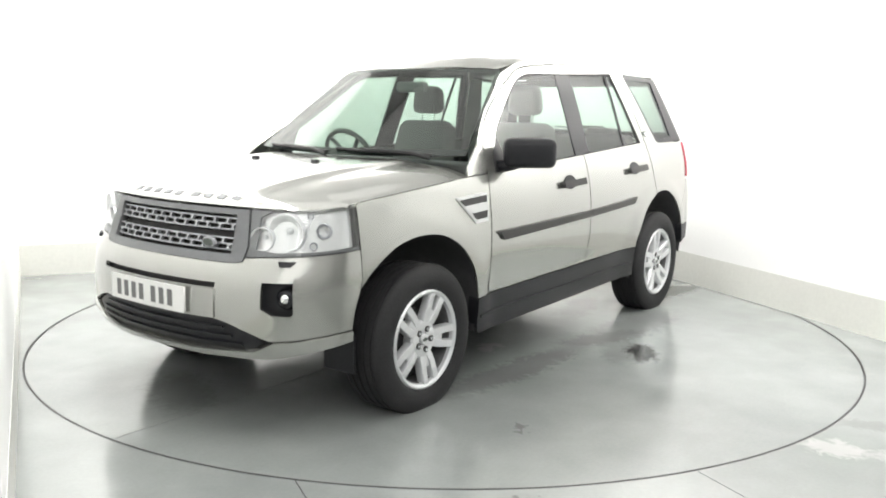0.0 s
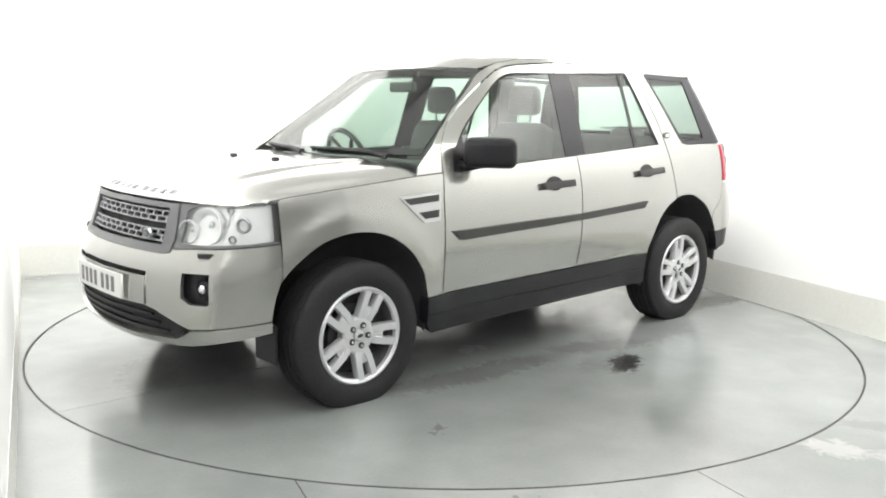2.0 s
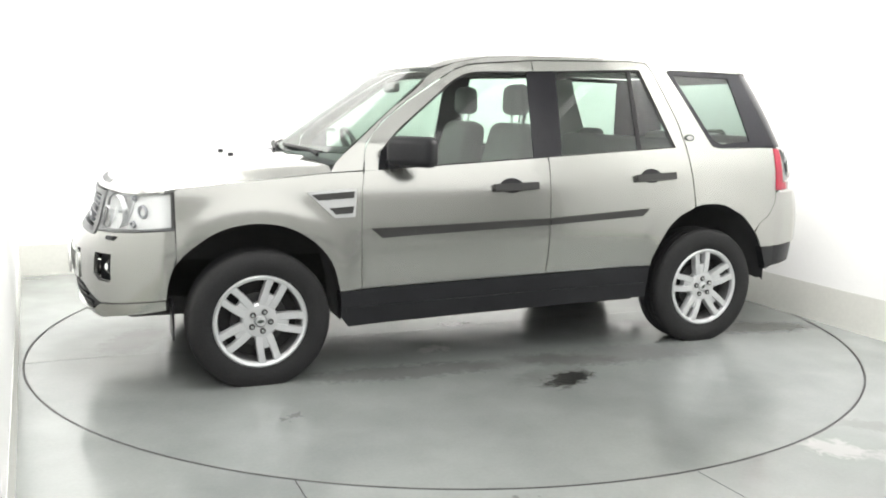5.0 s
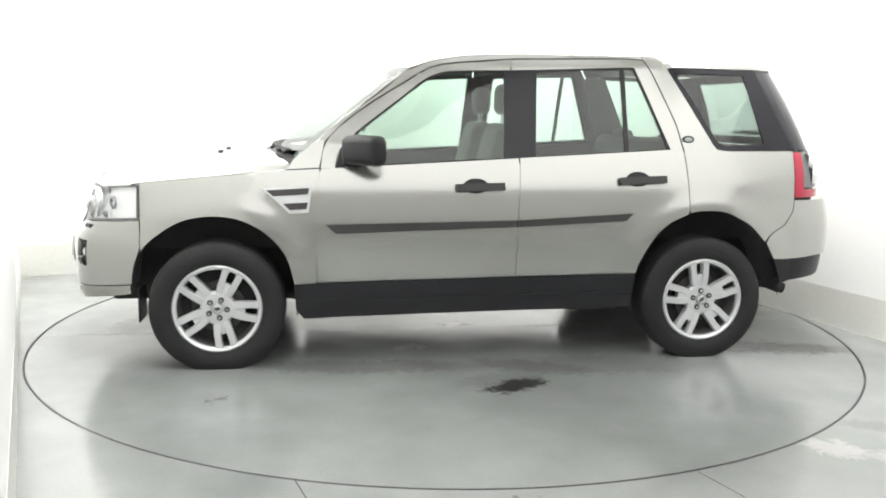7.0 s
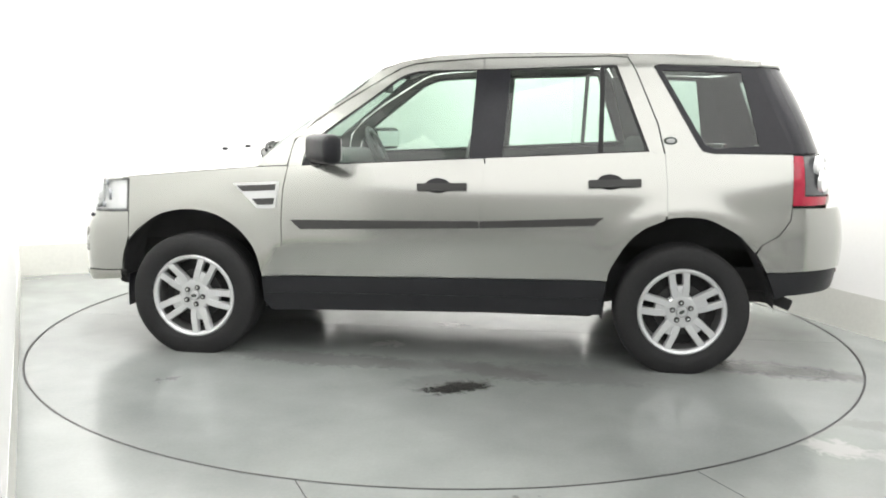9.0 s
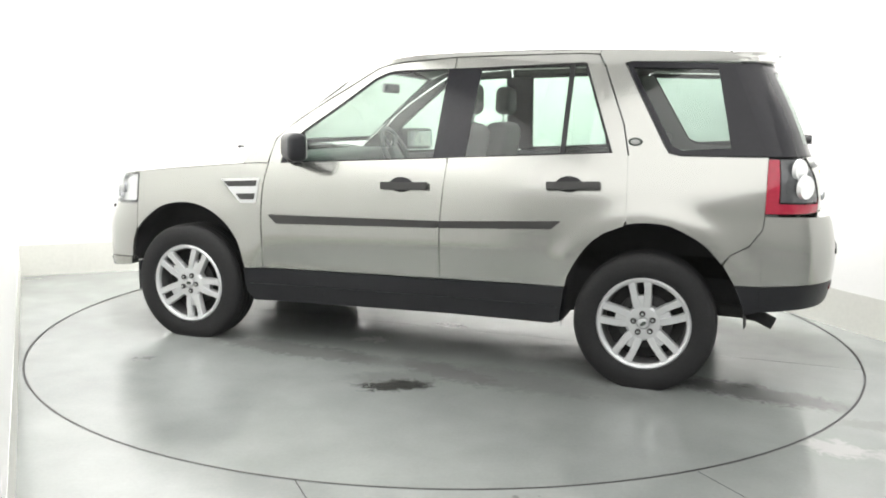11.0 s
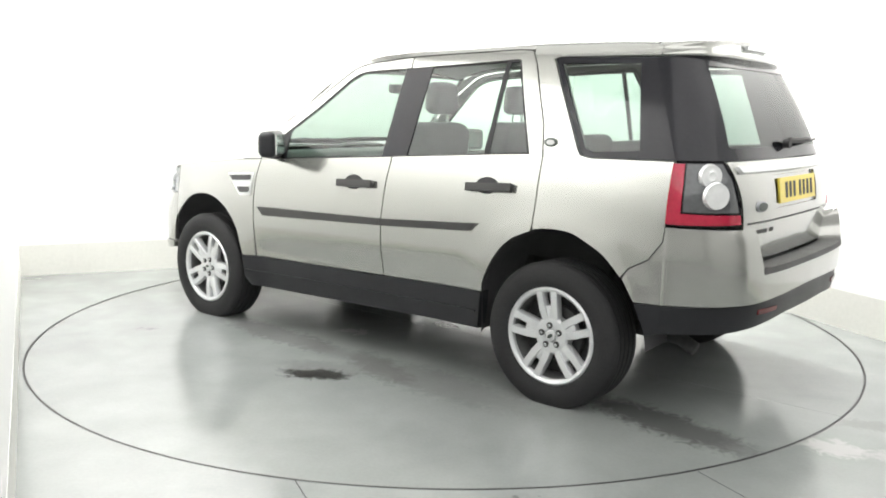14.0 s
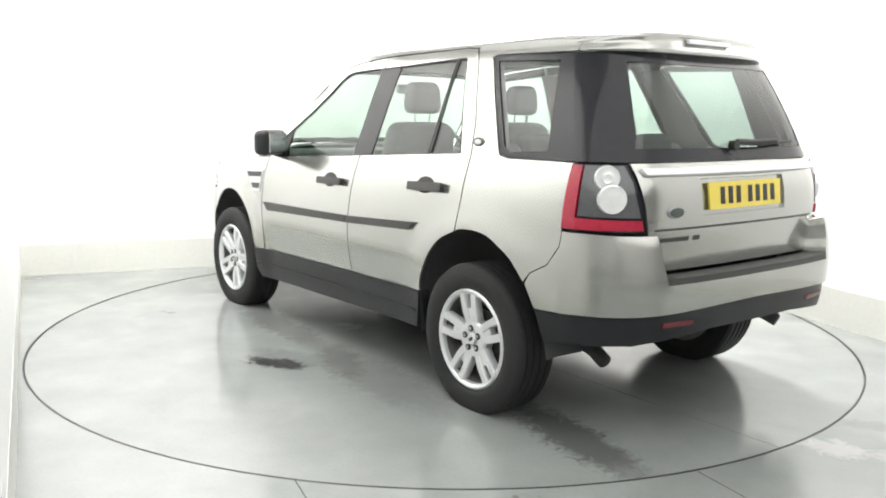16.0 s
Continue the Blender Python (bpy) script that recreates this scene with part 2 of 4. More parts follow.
def patch(bm, poly, place, out, step=0.05, holes=(), rim=0.012, wrap=None):
    """A panel: a flat outline, cut into a grid, with holes, laid on the surface place(a, b), its edges folded inwards."""
    if wrap:
        poly, holes = [wrap(*q) for q in poly], [[wrap(*q) for q in h] for h in holes]
    t = bmesh.new()
    t.faces.new([t.verts.new((a, b, 0)) for a, b in poly])
    lo = [min(q[k] for q in poly) for k in (0, 1)]
    hi = [max(q[k] for q in poly) for k in (0, 1)]

    def cut(co, no, box2=None):
        faces = [f for f in t.faces if box2 is None or (
            max(v.co.x for v in f.verts) >= box2[0] and min(v.co.x for v in f.verts) <= box2[1]
            and max(v.co.y for v in f.verts) >= box2[2] and min(v.co.y for v in f.verts) <= box2[3])]
        geom = list({v for f in faces for v in f.verts} | {e for f in faces for e in f.edges}) + faces
        bmesh.ops.bisect_plane(t, geom=geom, dist=1e-5, plane_co=co, plane_no=no)

    for k in (0, 1):
        n = max(1, round((hi[k] - lo[k]) / step))
        for i in range(1, n):
            c = lo[k] + (hi[k] - lo[k]) * i / n
            cut((c, 0, 0) if k == 0 else (0, c, 0), (1, 0, 0) if k == 0 else (0, 1, 0))
    for hole in holes:
        hb = (min(q[0] for q in hole) - 0.002, max(q[0] for q in hole) + 0.002, min(q[1] for q in hole) - 0.002, max(q[1] for q in hole) + 0.002)
        for (x0, y0), (x1, y1) in zip(hole, hole[1:] + hole[:1]):
            cut((x0, y0, 0), (y1 - y0, x0 - x1, 0), hb)
        gone = [f for f in t.faces if inside(f.calc_center_median()[:2], list(hole))]
        bmesh.ops.delete(t, geom=gone, context="FACES")
    for v in t.verts:
        v.co = Vector(place(v.co.x, v.co.y))
    t.normal_update()
    total = sum((f.normal * f.calc_area() for f in t.faces), Vector())
    if total.dot(Vector(out)) < 0:
        bmesh.ops.reverse_faces(t, faces=t.faces)
        t.normal_update()
    for f in t.faces:
        f.smooth = True
    if rim:
        edge = [e for e in t.edges if len(e.link_faces) == 1]
        normal = {v: v.normal.copy() for e in edge for v in e.verts}
        where = {tuple(v.co): normal[v] for v in normal}
        got = bmesh.ops.extrude_edge_only(t, edges=edge)["geom"]
        fresh = [g for g in got if isinstance(g, bmesh.types.BMVert)]
        for v in fresh:
            v.co = v.co - where[tuple(v.co)] * rim
        for e in edge:
            e.smooth = False
    me = bpy.data.meshes.new("tmp")
    t.to_mesh(me)
    t.free()
    bm.from_mesh(me)
    bpy.data.meshes.remove(me)
    return bm


# ================= the booth and hall =================
def wall_between(name, a, b, inward, height, z0, thick, material, label):
    """A wall from a to b on the floor plan; its inner face passes through both."""
    bm = bmesh.new()
    a, b = Vector((*a, 0)), Vector((*b, 0))
    n = Vector((*inward, 0)).normalized()
    quad = [a, b, b - n * thick, a - n * thick]
    lower = [bm.verts.new(q + Vector((0, 0, z0))) for q in quad]
    upper = [bm.verts.new(q + Vector((0, 0, height))) for q in quad]
    bm.faces.new(lower)
    bm.faces.new(upper)
    for i in range(4):
        bm.faces.new((lower[i], lower[(i + 1) % 4], upper[(i + 1) % 4], upper[i]))
    bmesh.ops.recalc_face_normals(bm, faces=bm.faces)
    return tagged(finish(name, bm, material), label, "wall", kind="structure")


CORNER_L = (-3.415, 1.300)
CORNER_R = (1.253, 3.230)
LEFT_END = (-1.15, -3.30)
RIGHT_END = (3.986, -3.320)
NL, NR, NB = (0.897, 0.442), (-0.922, -0.387), (0.387, -0.922)
for nm, a, b, n in (("west", CORNER_L, LEFT_END, NL), ("north", CORNER_L, CORNER_R, NB), ("east", CORNER_R, RIGHT_END, NR)):
    wall_between("wall_" + nm, a, b, n, 3.6, 0.25, 0.12, WALL, "smooth bright white painted studio wall")
    off = Vector(n).normalized() * 0.002
    wall_between("baseboard_" + nm, Vector(a) + off, Vector(b) + off, n, 0.25, 0.0, 0.12, PLINTH, "pale grey painted plinth at the foot of the wall")

# unseen boards added under the ceiling to keep the wall lamps off the car
for nm, a, b, n in (("lamp_baffle_west", (-1.33, -2.4), (-1.33, 1.35), (1, 0)), ("lamp_baffle_north", (-1.33, 1.35), (1.30, 1.35), (0, -1)), ("lamp_baffle_east", (1.30, 1.35), (1.30, -2.4), (-1, 0))):
    wall_between(nm, booth(*a)[:2], booth(*b)[:2], booth(*n)[:2], 3.7, 2.50, 0.02, WALL, "unseen white board added to screen the lamps from the car")

hall = [booth(-6, -10), booth(7, -10), booth(7, 5), booth(-6, 5)]
for nm, a, b in (("hall_south", 0, 1), ("hall_east", 1, 2), ("hall_north", 2, 3), ("hall_west", 3, 0)):
    d = hall[b] - hall[a]
    n = Vector((-d.y, d.x))
    wall_between("wall_" + nm, hall[a][:2], hall[b][:2], n, 3.7, 0.0, 0.15, HALL, "plain grey hall wall behind the booth")

bm = bmesh.new()
bm.faces.new([bm.verts.new(q + Vector((0, 0, 3.7))) for q in hall])
up = bmesh.ops.extrude_face_region(bm, geom=bm.faces[:])["geom"]
for v in up:
    if isinstance(v, bmesh.types.BMVert):
        v.co.z += 0.1
bmesh.ops.recalc_face_normals(bm, faces=bm.faces)
tagged(finish("ceiling", bm, BOX_CLOTH), "plain white painted ceiling over the studio", "ceiling", kind="structure")

R_HOLE, R_DISC = 2.470, 2.459
bm = bmesh.new()
n = 192
inner = [bm.verts.new((R_HOLE * math.cos(2 * math.pi * k / n), R_HOLE * math.sin(2 * math.pi * k / n), 0)) for k in range(n)]
deep = [bm.verts.new((v.co.x, v.co.y, -0.08)) for v in inner]
outer = []
for k in range(n):
    d = Vector((math.cos(2 * math.pi * k / n), math.sin(2 * math.pi * k / n), 0))
    outer.append(bm.verts.new(d * 13.0))
for k in range(n):
    j = (k + 1) % n
    bm.faces.new((inner[k], outer[k], outer[j], inner[j]))
    bm.faces.new((inner[k], inner[j], deep[j], deep[k]))
bmesh.ops.recalc_face_normals(bm, faces=bm.faces)
tagged(finish("floor", bm, FLOOR), "glossy worn grey painted studio floor around the turntable", "floor", kind="structure")
bm = bmesh.new()
bmesh.ops.create_circle(bm, cap_ends=True, segments=96, radius=2.6)
for v in bm.verts:
    v.co.z = -0.085
tagged(finish("ground", bm, PIT), "dark bare pit floor beneath the turntable", "pit", kind="structure")

# dark ring added to draw the open, shaded gap round the turntable
bm = bmesh.new()
rim_in = [bm.verts.new((2.4590 * math.cos(2 * math.pi * k / n), 2.4590 * math.sin(2 * math.pi * k / n), 0.0006)) for k in range(n)]
rim_out = [bm.verts.new((2.4695 * math.cos(2 * math.pi * k / n), 2.4695 * math.sin(2 * math.pi * k / n), 0.0006)) for k in range(n)]
for k in range(n):
    j = (k + 1) % n
    bm.faces.new((rim_in[k], rim_out[k], rim_out[j], rim_in[j]))
bmesh.ops.recalc_face_normals(bm, faces=bm.faces)
tagged(finish("gap_ring", bm, SEAL), "thin dark ring added to draw the open gap round the turntable", "floor seal", kind="structure")

# turntable: two half plates with a joint between them
turntable = tagged(new("turntable"), "round grey painted turntable with dark scuffs, stains and painted-in car reflection", "turntable")
JOINT = 0.105


def half_plate(sgn):
    bm = bmesh.new()
    y0 = JOINT + sgn * 0.0015
    a0 = math.asin(y0 / R_DISC)
    ends = (a0, math.pi - a0) if sgn > 0 else (math.pi - a0, 2 * math.pi + a0)
    top = [bm.verts.new((R_DISC * math.cos(a), R_DISC * math.sin(a), 0)) for a in np.linspace(*ends, 100)]
    low = [bm.verts.new((v.co.x, v.co.y, -0.07)) for v in top]
    bm.faces.new(top)
    bm.faces.new(low[::-1])
    for k in range(100):
        q = (k + 1) % 100
        bm.faces.new((top[k], low[k], low[q], top[q]))
    bmesh.ops.recalc_face_normals(bm, faces=bm.faces)
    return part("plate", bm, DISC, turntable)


half_plate(1), half_plate(-1)
for p0, p1, hw in (((-0.545, -2.412), (-0.30, -2.95), 0.0022), ((0.990, -2.268), (1.27, -2.85), 0.0010)):
    bm = bmesh.new()
    d = Vector((p1[0] - p0[0], p1[1] - p0[1], 0))
    box(bm, (0, -hw, -0.004), (d.length, hw, 0.0008), 0.0, 2, Matrix.Translation((*p0, 0)) @ Matrix.Rotation(math.atan2(d.y, d.x), 4, "Z"))
    tagged(finish("floor_joint", bm, PIT), "thin dark joint in the painted floor", "floor joint", kind="structure")


# ================= the car's surfaces (x forward, y to its left) =================
ZP = (0.2, 0.30, 0.45, 0.6, 0.75, 0.9, 1.0, 1.1, 1.16, 1.3, 1.45, 1.6, 1.64, 1.67, 1.69, 1.72)
YP = (0.80, 0.845, 0.865, 0.872, 0.872, 0.858, 0.838, 0.805, 0.782, 0.732, 0.678, 0.618, 0.602, 0.577, 0.545, 0.46)


def soft_interp(t, xs, ys):
    """Smooth interpolation through the table (monotone cubic by finite slopes)."""
    k = min(max(int(np.searchsorted(xs, t)) - 1, 0), len(xs) - 2)

    def slope(i):
        if i in (0, len(xs) - 1):
            j = max(0, i - 1)
            return (ys[j + 1] - ys[j]) / (xs[j + 1] - xs[j])
        a = (ys[i] - ys[i - 1]) / (xs[i] - xs[i - 1])
        c = (ys[i + 1] - ys[i]) / (xs[i + 1] - xs[i])
        return 0.0 if a * c <= 0 else 2 * a * c / (a + c)
    h = xs[k + 1] - xs[k]
    u = (t - xs[k]) / h
    return ((1 + 2 * u) * (1 - u) ** 2 * ys[k] + u * (1 - u) ** 2 * h * slope(k) + u * u * (3 - 2 * u) * ys[k + 1] + u * u * (u - 1) * h * slope(k + 1))


def y_side(x, z):
    y = soft_interp(z, ZP, YP)
    if x > 0.8:
        y -= 0.07 * ((x - 0.8) / 0.92) ** 2
    if z > 1.2 and x > -0.3:
        y -= 0.045 * ((x + 0.3) / 0.64) ** 2 * min(1, (z - 1.2) / 0.3)
    if x < -1.3:
        y -= 0.03 * ((-1.3 - x) / 0.6) ** 2 * max(0.0, min(1.0, (1.12 - z) / 0.25))
    # swollen lips round both wheel arches
    for wx in (1.335, -1.345):
        d = math.hypot(x - wx, (z - 0.36) * 0.98)
        y += 0.013 / (1 + math.exp((d - 0.535) / 0.020))
    # crease in the lower doors, which tuck under below it
    if -1.0 < x < 0.9:
        ends = min(1.0, (0.9 - x) / 0.12, (x + 1.0) / 0.12)
        y -= ends * 0.15 * 0.008 * math.log1p(math.exp(min(40.0, (0.655 - z) / 0.008))) * max(0.0, min(1.0, (z - 0.30) / 0.2))
    return y


X_FS = 1.72
# corner curves over the turn w about the corner: 0 straight ahead, pi/2 at the flank
G_W, G_X = (0, 0.305, 0.582, 0.775, 0.927, 1.055, 1.194, 1.325, 1.571), (1, 0.965, 0.875, 0.79, 0.70, 0.60, 0.45, 0.28, 0.0)
ZF = (0.2, 0.28, 0.36, 0.45, 0.55, 0.62, 0.68, 0.72, 0.76, 0.85, 0.94, 1.0)
XF = (2.05, 2.12, 2.17, 2.20, 2.20, 2.195, 2.18, 2.15, 2.125, 2.09, 2.06, 2.03)
H_W, H_X = (0, 0.411, 0.705, 0.848, 1.016, 1.168, 1.287, 1.571), (1, 0.98, 0.92, 0.85, 0.71, 0.53, 0.36, 0.0)
ZR = (0.2, 0.28, 0.36, 0.45, 0.55, 0.65, 0.70, 0.74, 0.82, 0.95, 1.08, 1.17, 1.30, 1.45, 1.60, 1.68)
XR = (-2.02, -2.08, -2.16, -2.21, -2.232, -2.225, -2.170, -2.130, -2.140, -2.155, -2.137, -2.095, -2.05, -1.985, -1.905, -1.86)
WS = 0.6


def rear_seam(z):
    return -1.87 + max(0.0, z - 1.17) * 0.42


def turn_of(y, edge):
    return math.asin(max(-1.0, min(1.0, y / edge)))


def x_front(y, z):
    w = abs(turn_of(y, y_side(X_FS, z)))
    return X_FS + (soft_interp(z, ZF, XF) - X_FS) * soft_interp(w, G_W, G_X)


def x_rear(y, z):
    xs = rear_seam(z)
    w = abs(turn_of(y, y_side(xs, z)))
    return xs + (soft_interp(z, ZR, XR) - xs) * soft_interp(w, H_W, H_X)


def rear_edge(z):
    return y_side(rear_seam(z), z)


def wrap_front(y, z):
    return (WS * turn_of(y, y_side(X_FS, z)), z)


def wrap_rear(y, z):
    return (WS * turn_of(y, y_side(rear_seam(z), z)), z)


def front_patch(bm, poly, off=0.0, step=0.05, holes=(), rim=0.012):
    def place(u, z):
        w = u / WS
        y = y_side(X_FS, z) * math.sin(w)
        x = X_FS + (soft_interp(z, ZF, XF) - X_FS) * soft_interp(abs(w), G_W, G_X)
        return (x + off * math.cos(w), y + off * math.sin(w), z)
    return patch(bm, poly, place, (1, 0, 0), step, holes, rim, wrap_front)


def rear_patch(bm, poly, off=0.0, step=0.05, holes=(), rim=0.012):
    def place(u, z):
        w, xs = u / WS, rear_seam(z)
        y = y_side(xs, z) * math.sin(w)
        x = xs + (soft_interp(z, ZR, XR) - xs) * soft_interp(abs(w), H_W, H_X)
        return (x - off * math.cos(w), y + off * math.sin(w), z)
    return patch(bm, poly, place, (-1, 0, 0), step, holes, rim, wrap_rear)


def side(sgn, off=0.0):
    return lambda x, z: (x, sgn * (y_side(x, z) + off), z)


HX, HZ = (0.8, 0.973, 1.18, 1.444, 1.712, 1.9), (1.06, 1.05, 1.031, 1.006, 0.978, 0.95)
TX, TZ = (0.6, 0.9, 1.2, 1.4, 1.6, 1.8, 1.9, 1.97, 2.02, 2.05, 2.065), (1.15, 1.138, 1.122, 1.108, 1.086, 1.053, 1.031, 1.012, 0.994, 0.975, 0.958)


def z_hood(x, y):
    top = soft_interp(min(2.065, 2.065 - (x_front(y, 0.955) - x)), TX, TZ)
    e = min(1.0, abs(y) / y_side(x, lerp(x, HX, HZ)))
    low = lerp(x, HX, HZ)
    sunk = 0.013 / (1 + math.exp((0.47 + 0.10 * (1.5 - x) - abs(y)) / 0.010))      # flanks lie below the raised middle
    return top - max(0, top - low) * e ** 6 - sunk * (1 - e ** 8) * max(0.0, min(1.0, (x_front(y, 0.955) - x) / 0.15))


RX, RZ = (-2.02, -1.9, -1.72, -1.45, -1.05, -0.725, -0.37, 0.0, 0.19, 0.40), (1.695, 1.712, 1.732, 1.745, 1.742, 1.738, 1.728, 1.713, 1.682, 1.606)
EX, EZ = (-2.02, -1.8, -1.5, -1.03, -0.28, 0.0, 0.2, 0.34), (1.64, 1.665, 1.685, 1.69, 1.682, 1.665, 1.63, 1.575)


def z_roof(x, y):
    c, e = soft_interp(x, RX, RZ), lerp(x, EX, EZ)
    w = y_side(x, e)
    return c - (c - e) * min(1.15, abs(y) / w) ** 3 - 0.006 * math.exp(-((abs(y) - 0.40) / 0.03) ** 2)


def x_screen(y, z):
    return 1.07 - (z - 1.13) / 0.70 - 0.305 * y * y


# ================= the car =================
car = tagged(new("car"), "pale champagne-silver five-door off-road car standing on the turntable", "car")


def sided(name, polys, material, label="", off=0.0, step=0.05, rim=0.012, holes=(), owners=None):
    """The same panel on both flanks."""
    obs = []
    for s in (1, -1):
        bm = bmesh.new()
        for poly in polys:
            patch(bm, poly, side(s, off), (0, s, 0), step, holes, rim)
        obs.append(part(name, bm, material, owners[0 if s > 0 else 1] if owners else car, label))
    return obs


ARCH_F = [(1.735, 0.60), (1.656, 0.684), (1.534, 0.770), (1.414, 0.804), (1.296, 0.808), (1.179, 0.782), (1.062, 0.711), (0.975, 0.604), (0.938, 0.481), (0.932, 0.452)]
ARCH_R = [(-0.940, 0.487), (-0.950, 0.543), (-1.008, 0.653), (-1.064, 0.726), (-1.128, 0.778), (-1.226, 0.822), (-1.285, 0.836), (-1.365, 0.838), (-1.445, 0.828), (-1.521, 0.795), (-1.608, 0.745), (-1.690, 0.660)]


def flowing(pts, n=4):
    """A smooth curve through the points (Catmull-Rom), n steps between each two."""
    out = []
    for k in range(len(pts) - 1):
        p0, p1, p2, p3 = (np.array(pts[min(max(i, 0), len(pts) - 1)]) for i in (k - 1, k, k + 1, k + 2))
        for i in range(n):
            u = i / n
            q = 0.5 * (2 * p1 + (p2 - p0) * u + (2 * p0 - 5 * p1 + 4 * p2 - p3) * u * u + (3 * p1 - p0 - 3 * p2 + p3) * u ** 3)
            out.append((float(q[0]), float(q[1])))
    return out + [tuple(pts[-1])]


GAP = 0.005
HOOD_LINE = [(0.790, 1.056), (0.973, 1.046), (1.179, 1.027), (1.444, 1.002), (1.712, 0.974)]
sided("front_wing", [[(0.792 + GAP, 1.055)] + HOOD_LINE[1:-1] + [(1.700, 0.975), (X_FS - 0.005, 0.965), (X_FS - 0.005, 0.775), (X_FS - 0.002, 0.622)] + flowing([(1.712, 0.632), (1.656, 0.688)] + ARCH_F[2:]) + [(0.822, 0.455), (0.823, 0.543), (0.825, 0.755), (0.818, 0.933)]], PAINT, "", 0.0, 0.03)
DOOR_A = [(0.790, 1.058), (0.762, 1.190), (0.655, 1.300), (0.503, 1.408), (0.349, 1.502), (0.205, 1.588), (0.12, 1.612), (0.037, 1.624)]
WIN_A = [(0.718, 1.059), (0.694, 1.152), (0.591, 1.256), (0.471, 1.348), (0.348, 1.441), (0.224, 1.534), (0.131, 1.573), (0.038, 1.583)]
front_doors = sided("front_door", [[(0.790, 1.056), (0.810, 0.933), (0.816, 0.755), (0.813, 0.543), (0.809, 0.455), (-0.254, 0.475), (-0.257, 0.759), (-0.272, 1.089), (-0.270, 1.116), (0.718, 1.059)],
                          flowing(DOOR_A, 3) + [(-0.25, 1.648), (-0.25, 1.592)] + flowing(WIN_A, 3)[::-1]], PAINT, "", 0.0, 0.03)
REAR_GAP = [(-1.02, 1.661), (-1.060, 1.600), (-1.179, 1.310), (-1.214, 1.158), (-1.226, 0.977), (-1.228, 0.84)]
rear_doors = sided("rear_door", [[(-0.279, 1.117), (-0.280, 1.089), (-0.265, 0.759), (-0.262, 0.475)] + flowing(ARCH_R[:5]) + [(-1.222, 0.818), (-1.228, 0.84), (-1.226, 0.977), (-1.214, 1.158), (-1.135, 1.168)],
                         [(-0.258, 1.649), (-0.926, 1.667)] + REAR_GAP[:4] + [(-1.140, 1.168), (-0.968, 1.618), (-0.950, 1.622), (-0.415, 1.598), (-0.258, 1.592)]], PAINT, "", 0.0, 0.03)
QW = [(-1.166, 1.618), (-1.20, 1.624), (rear_seam(1.614), 1.614), (rear_seam(1.40), 1.40), (-1.870, 1.172), (-1.47, 1.166), (-1.42, 1.176), (-1.396, 1.206)]
sided("rear_wing", [[(-1.026, 1.670), (-1.068, 1.600), (-1.187, 1.310), (-1.222, 1.158), (-1.234, 0.977), (-1.235, 0.826)] + flowing(ARCH_R[6:]) + [(-1.725, 0.705), (-1.809, 0.752), (-1.863, 0.832), (-1.868, 0.9), (-1.868, 1.165),
                    (-1.47, 1.162), (-1.412, 1.173), (-1.388, 1.206), (-1.158, 1.618), (-1.19, 1.628), (-1.672, 1.623), (-1.705, 1.622), (-1.705, 1.662), (-1.668, 1.672), (-1.5, 1.682), (-1.03, 1.688)]], PAINT, "", 0.0, 0.03)
sided("cant_rail", [[(0.800, 1.061), (0.770, 1.196), (0.664, 1.304), (0.513, 1.412), (0.359, 1.507), (0.212, 1.595), (0.13, 1.62), (0.037, 1.632), (-0.279, 1.658), (-0.926, 1.674), (-1.022, 1.668),
                     (-1.026, 1.688), (-0.28, 1.680), (0.0, 1.663), (0.2, 1.628), (0.335, 1.573), (0.892, 1.138), (0.935, 1.10), (0.965, 1.052)]], PAINT)

# painted sill and pillar flanges that show in the shut lines
for flange in ([(0.822, 1.04), (0.828, 0.46), (0.795, 0.46), (0.79, 0.755), (0.785, 0.933), (0.775, 1.04)], [(-0.245, 1.09), (-0.238, 0.48), (-0.285, 0.48), (-0.295, 1.09)],
               [(-1.205, 1.158), (-1.215, 0.977), (-1.217, 0.84), (-1.25, 0.84), (-1.25, 0.977), (-1.24, 1.158)]):
    sided("shut_flange", [flange], PAINT, "", -0.009, 0.08, 0.0)

# bonnet
edge = [(x_front(y, 0.955), y) for y in np.linspace(-0.772, 0.772, 33)]
flank = [(x, y_side(x, lerp(x, HX, HZ)) - 0.003) for x in (1.70, 1.55, 1.4, 1.2, 1.0, 0.96)]
back = [(1.12 - 0.30 * y * y, y) for y in np.linspace(0.74, -0.74, 17)]
bm = bmesh.new()
patch(bm, edge + flank + back + [(x, -y) for x, y in flank[::-1]], lambda x, y: (x, y, z_hood(x, y)), (0, 0, 1), 0.025, rim=0.015)
bonnet = part("bonnet", bm, PAINT, car)

# roof and spoiler
roof_front = [(0.398 - 0.29 * y * y, y) for y in np.linspace(-0.545, 0.545, 15)]
roof_side = [(x, y_side(x, lerp(x, EX, EZ)) - 0.002) for x in (0.2, 0.0, -0.28, -0.7, -1.03, -1.3, -1.55, -1.665)]
bm = bmesh.new()
patch(bm, roof_front + roof_side + [(-1.668, 0.0)] + [(x, -y) for x, y in roof_side[::-1]], lambda x, y: (x, y, z_roof(x, y)), (0, 0, 1), 0.05)
part("roof", bm, PAINT, car)
bm = bmesh.new()
def x_spoiler(y, z):
    return x_rear(y, z) - 0.034 * math.cos(turn_of(y, rear_edge(z)))


columns = []
for a in np.linspace(-1.52, 1.52, 41):
    ye, yf = rear_edge(1.655) * math.sin(a), 0.548 * math.sin(a) / math.sin(1.52)
    xe = x_spoiler(ye, 1.655)
    col = []
